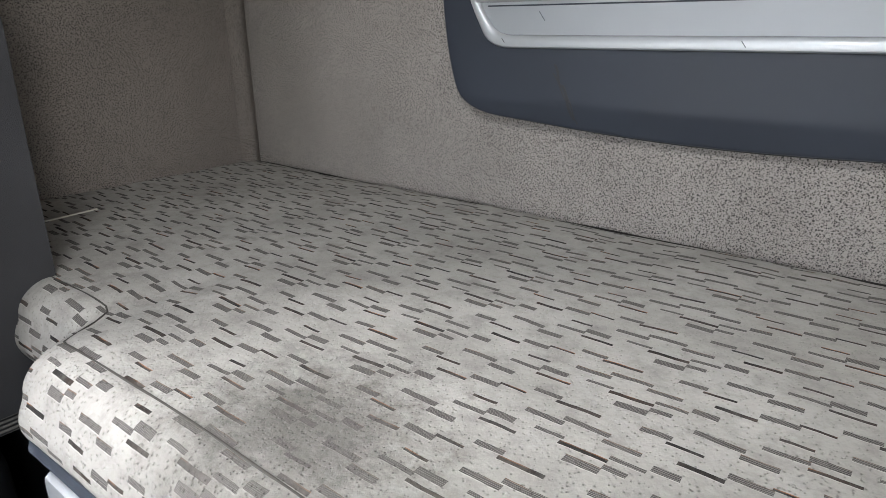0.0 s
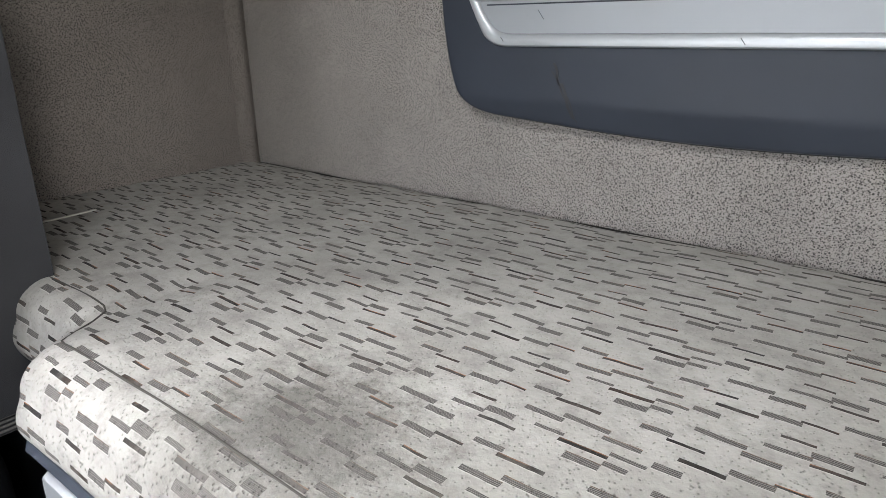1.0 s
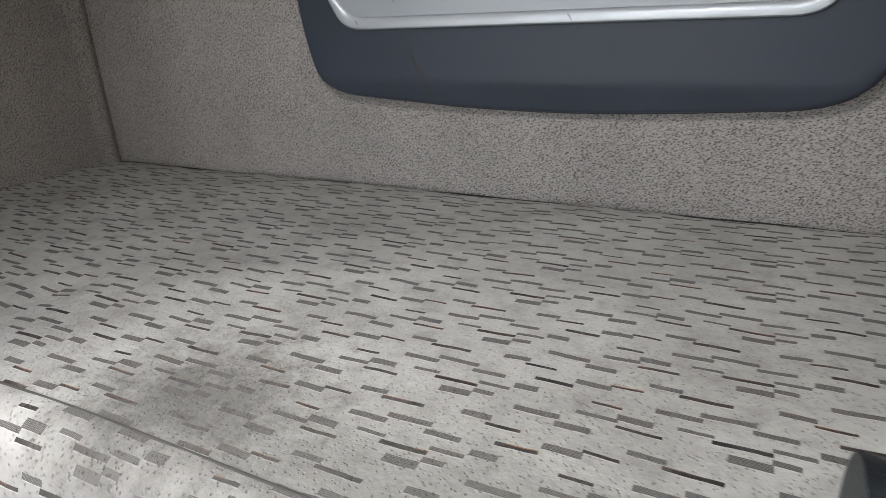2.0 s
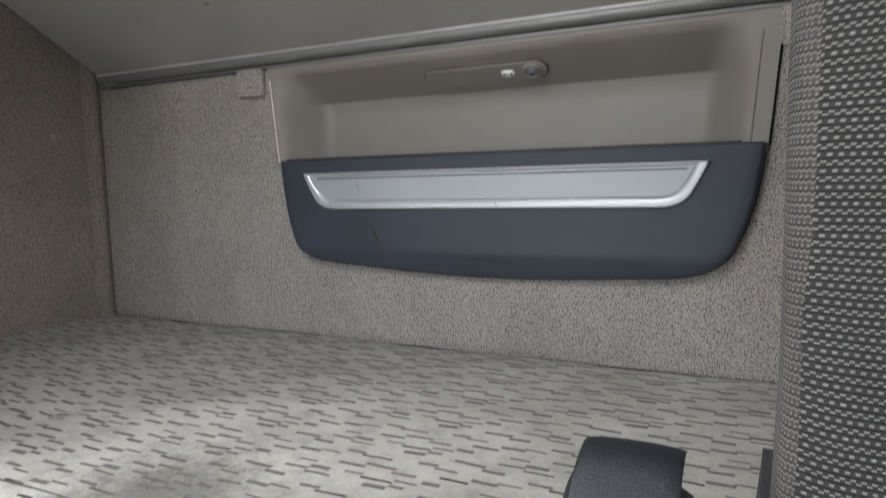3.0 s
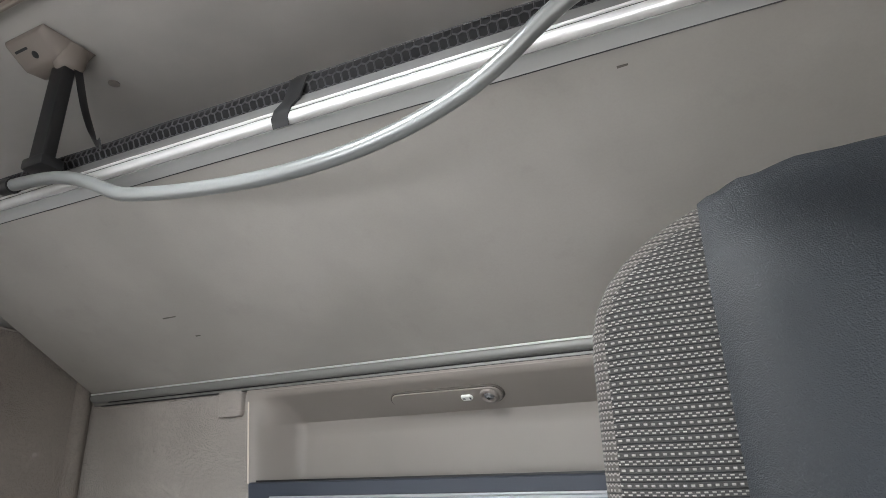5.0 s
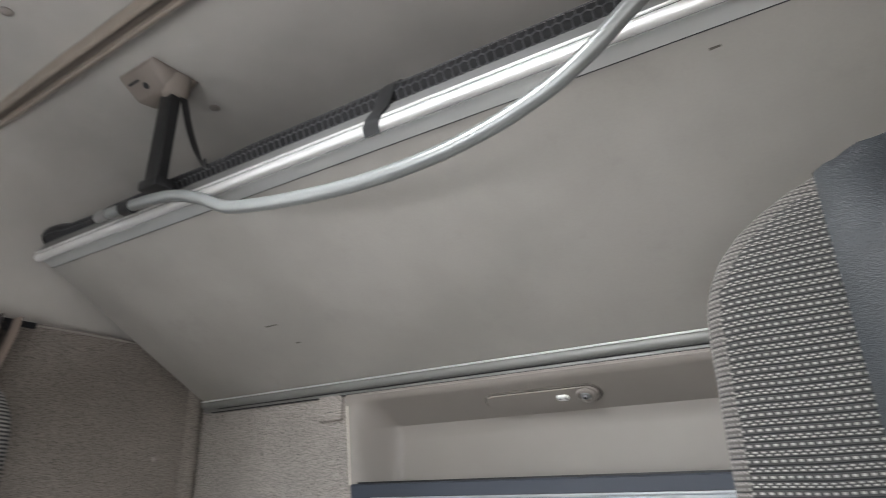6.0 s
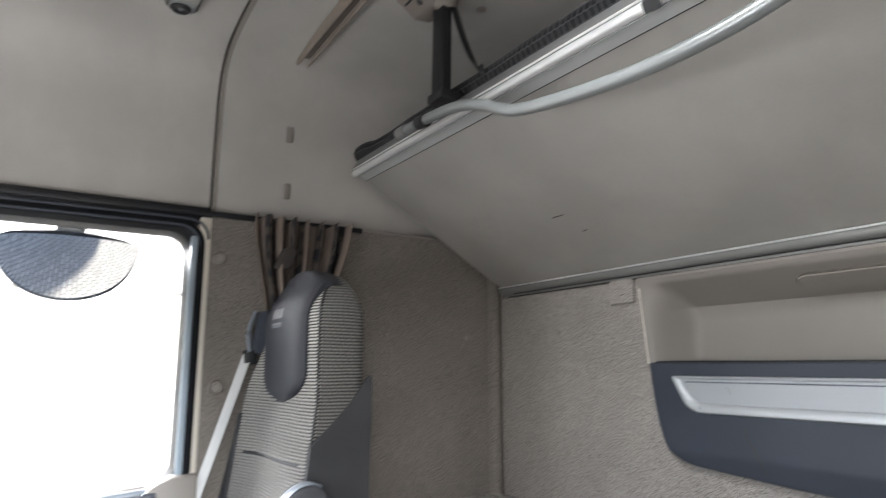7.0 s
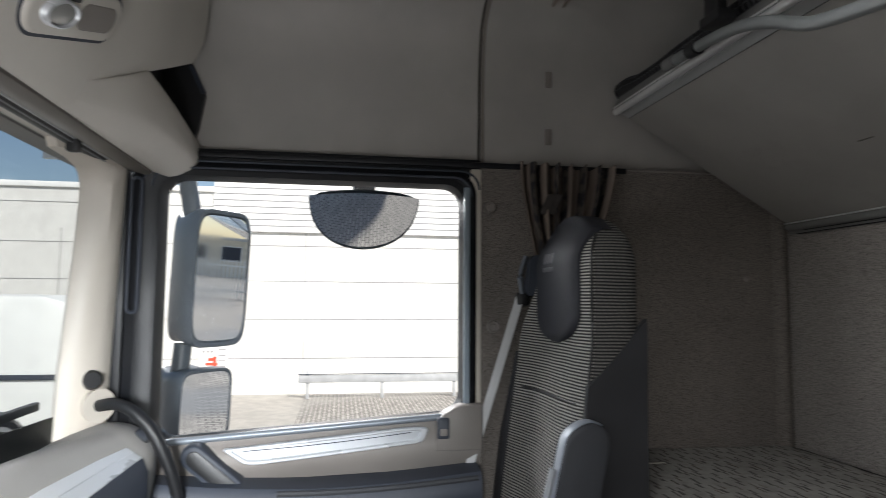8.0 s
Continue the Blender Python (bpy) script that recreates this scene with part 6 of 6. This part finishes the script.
def dashboard():
    s = thing("dashboard", (1.17, -2.0, 0.0), "dark slate dashboard with a glossy silver band", "dashboard")
    # Section at x: crest of the top, upper and lower edge of the band.
    rows = ((0.05, -2.03, 0.768, -1.975, 0.742, -1.945, 0.715), (0.075, -2.015, 0.782, -1.955, 0.762, -1.925, 0.735), (0.12, -2.008, 0.787, -1.945, 0.766, -1.915, 0.738), (0.175, -2.0, 0.787, -1.94, 0.762, -1.908, 0.732), (0.195, -1.996, 0.78, -1.942, 0.744, -1.91, 0.718),
            (0.21, -1.996, 0.778, -1.946, 0.738, -1.912, 0.714), (0.30, -2.035, 0.778, -1.98, 0.73, -1.925, 0.706), (0.45, -2.098, 0.764, -2.03, 0.712, -1.95, 0.688), (0.7, -2.13, 0.75, -2.05, 0.70, -1.965, 0.672), (W - 0.1, -2.14, 0.745, -2.06, 0.695, -1.97, 0.668))

    def body_ring(x, yc, zc, y1, z1, y2, z2):
        return [(x, -2.2, 0.0), (x, -2.2, min(zc - 0.03, 0.72)), (x, yc - 0.06, zc - 0.014), (x, yc - 0.02, zc - 0.002), (x, yc + 0.012, zc - 0.004), (x, lerp(yc, y1, 0.6), lerp(zc, z1, 0.45)), (x, y1, z1), (x, y2, z2), (x, y2 + 0.014, z2 - 0.03), (x, y2 + 0.012, z2 - 0.1), (x, y2 - 0.03, 0.4), (x, -1.98, 0.0)]
    part("body", loft([body_ring(*r) for r in rows]), M_DASH, s, "taupe grained dashboard body")
    for name, a, b, mat, note in (("silver_band", 0.0, 0.46, M_BRIGHT, "glossy silver band"), ("silver_band", 0.5, 1.0, M_BRIGHT, "glossy silver band"), ("band_groove", 0.4, 0.56, M_SLATE, "dark groove between the bands")):
        lift = 0.004 if name == "silver_band" else 0.002
        strip = []
        for x, yc, zc, y1, z1, y2, z2 in rows[5:]:
            ya, za, yb_, zb_ = lerp(y1, y2, a), lerp(z1, z2, a), lerp(y1, y2, b), lerp(z1, z2, b)
            strip.append([(x, ya, za + lift), (x, yb_ + 0.002, zb_ + lift), (x, yb_, zb_ - 0.004), (x, ya, za - 0.004)])
        part(name, loft(strip), mat, s, note)
    part("lower_face", loft([[(x, y2 + 0.003, z2 + 0.002), (x, y2 + 0.018, z2 - 0.03), (x, y2 + 0.017, z2 - 0.12), (x, y2 - 0.02, z2 - 0.12), (x, y2 - 0.02, z2)] for x, yc, zc, y1, z1, y2, z2 in rows[5:]]), M_SLATE, s, "dark slate lower face")
    part("vent", prism(rounded(0.085, 0.165, -1.945, -1.915, 0.012, 5), lambda a, b, d: (a, b, 0.766 - 0.9 * (b + 1.945) + 0.003 * d)), M_BLACK, s, "dark side vent")
    for k in range(6):
        x = 0.092 + 0.0125 * k
        part("vent_slat", prism(rounded(x, x + 0.005, -1.942, -1.918, 0.002, 2), lambda a, b, d: (a, b, 0.767 - 0.9 * (b + 1.945) + 0.005 * d)), M_SLATE, s, smooth=False)
    return s


dashboard()


# ---- mirrors outside the passenger window ----
def mirrors():
    s = thing("door_mirror", (-0.35, -1.92, 0.6), "tall grey truck mirror with a wide-angle mirror below", "mirror")

    def unit(cy, cz, hw, hh, name_shell, power=5):
        m = Matrix.Translation((-0.37, cy, cz)) @ Matrix.Rotation(radians(-38), 4, "Z") @ Matrix.Rotation(radians(-3), 4, "X")
        rings = []
        for d, g in ((-0.15, 0.5), (-0.14, 0.74), (-0.10, 0.9), (-0.04, 0.985), (0.0, 1.0), (0.012, 0.985), (0.012, 0.93), (0.004, 0.91)):
            ring = []
            for k in range(40):
                t = 2 * math.pi * k / 40
                c, q = math.cos(t), math.sin(t)
                ring.append(m @ Vector((g * hw * math.copysign(abs(c) ** (2 / power), c), d, hh * (g * 0.15 + 0.85 if g < 0.9 else g) * math.copysign(abs(q) ** (2 / power), q))))
            rings.append(ring)
        shell = part("housing", loft(rings), M_MIRROR_SHELL, s, "grey plastic housing")
        face = [(0.905 * hw * math.copysign(abs(math.cos(t)) ** (2 / power), math.cos(t)), 0.9 * hh * math.copysign(abs(math.sin(t)) ** (2 / power), math.sin(t))) for t in (2 * math.pi * k / 40 for k in range(40))]
        part("mirror_glass", loft([[m @ Vector((a, 0.004, b)) for a, b in face], [m @ Vector((a, 0.009 - 0.0, b)) for a, b in face]]), M_MIRROR, shell, "silvered mirror glass", smooth=False)
    unit(-1.850, 1.170, 0.118, 0.232, "main", 6)
    unit(-1.888, 0.742, 0.108, 0.128, "wide", 6)
    part("arm", tube(smooth_line([(-0.37, -1.945, 1.38), (-0.37, -1.96, 1.46), (-0.33, -1.975, 1.53), (-0.12, -2.06, 1.58)], 6), 0.03, 12), M_MIRROR_SHELL, s)
    part("arm", tube([(-0.37, -1.96, 0.95), (-0.37, -1.97, 0.83)], 0.03, 12), M_MIRROR_SHELL, s)
    part("arm", tube(smooth_line([(-0.37, -1.97, 0.65), (-0.33, -1.99, 0.56), (-0.12, -2.06, 0.5)], 6), 0.03, 12), M_MIRROR_SHELL, s)

    k = thing("kerb_mirror", (-0.38, -1.37, 1.28), "half-round kerb mirror hung over the door window", "mirror")

    def lean_x(z):
        return 1.5 * (z - 1.385)

    def shell_ring(d, g):
        out = []
        for i in range(41):
            t = math.pi * i / 40
            z = 1.445 - g * 0.155 * math.sin(t) ** 0.8 + (1 - g) * -0.04
            out.append((-0.40 + d + lean_x(z), -1.37 + g * 0.19 * math.cos(t), z))
        for i in range(1, 10):
            t = i / 10
            z = 1.445 + g * 0.026 * math.sin(math.pi * t) ** 0.5
            out.append((-0.40 + d + lean_x(z), lerp(-1.37 - g * 0.19, -1.37 + g * 0.19, t), z))
        return out
    part("housing", loft([shell_ring(-0.05, 0.02), shell_ring(-0.045, 0.5), shell_ring(-0.03, 0.85), shell_ring(0.0, 1.0), shell_ring(0.006, 0.998), shell_ring(0.006, 0.99), shell_ring(0.002, 0.985)], cap=False), M_MIRROR_SHELL, k, "grey shell")

    def dome(u, v):
        t = math.pi * u
        rr = v * 0.985
        z = 1.445 - rr * 0.155 * math.sin(t) ** 0.8 + 0.006
        return (-0.396 + 0.075 * (1 - v * v) + lean_x(z), -1.37 + rr * 0.19 * math.cos(t), z)
    part("mirror_glass", sheet(dome, 40, 16), M_MIRROR, k, "curved mirror glass")
    part("stalk", loft([[(-0.40 + a, -1.37 + b, z) for a, b in rounded(-0.03, 0.012, -0.035 - g, 0.035 + g, 0.012, 4)] for z, g in ((1.40, 0.0), (1.47, 0.0), (1.53, 0.01), (1.6, 0.02))]), M_BLACK, k, "black stalk")
    part("bracket", tube([(-0.40, -1.37, 1.58), (-0.08, -1.37, 1.60)], 0.025, 10), M_BLACK, k)


mirrors()
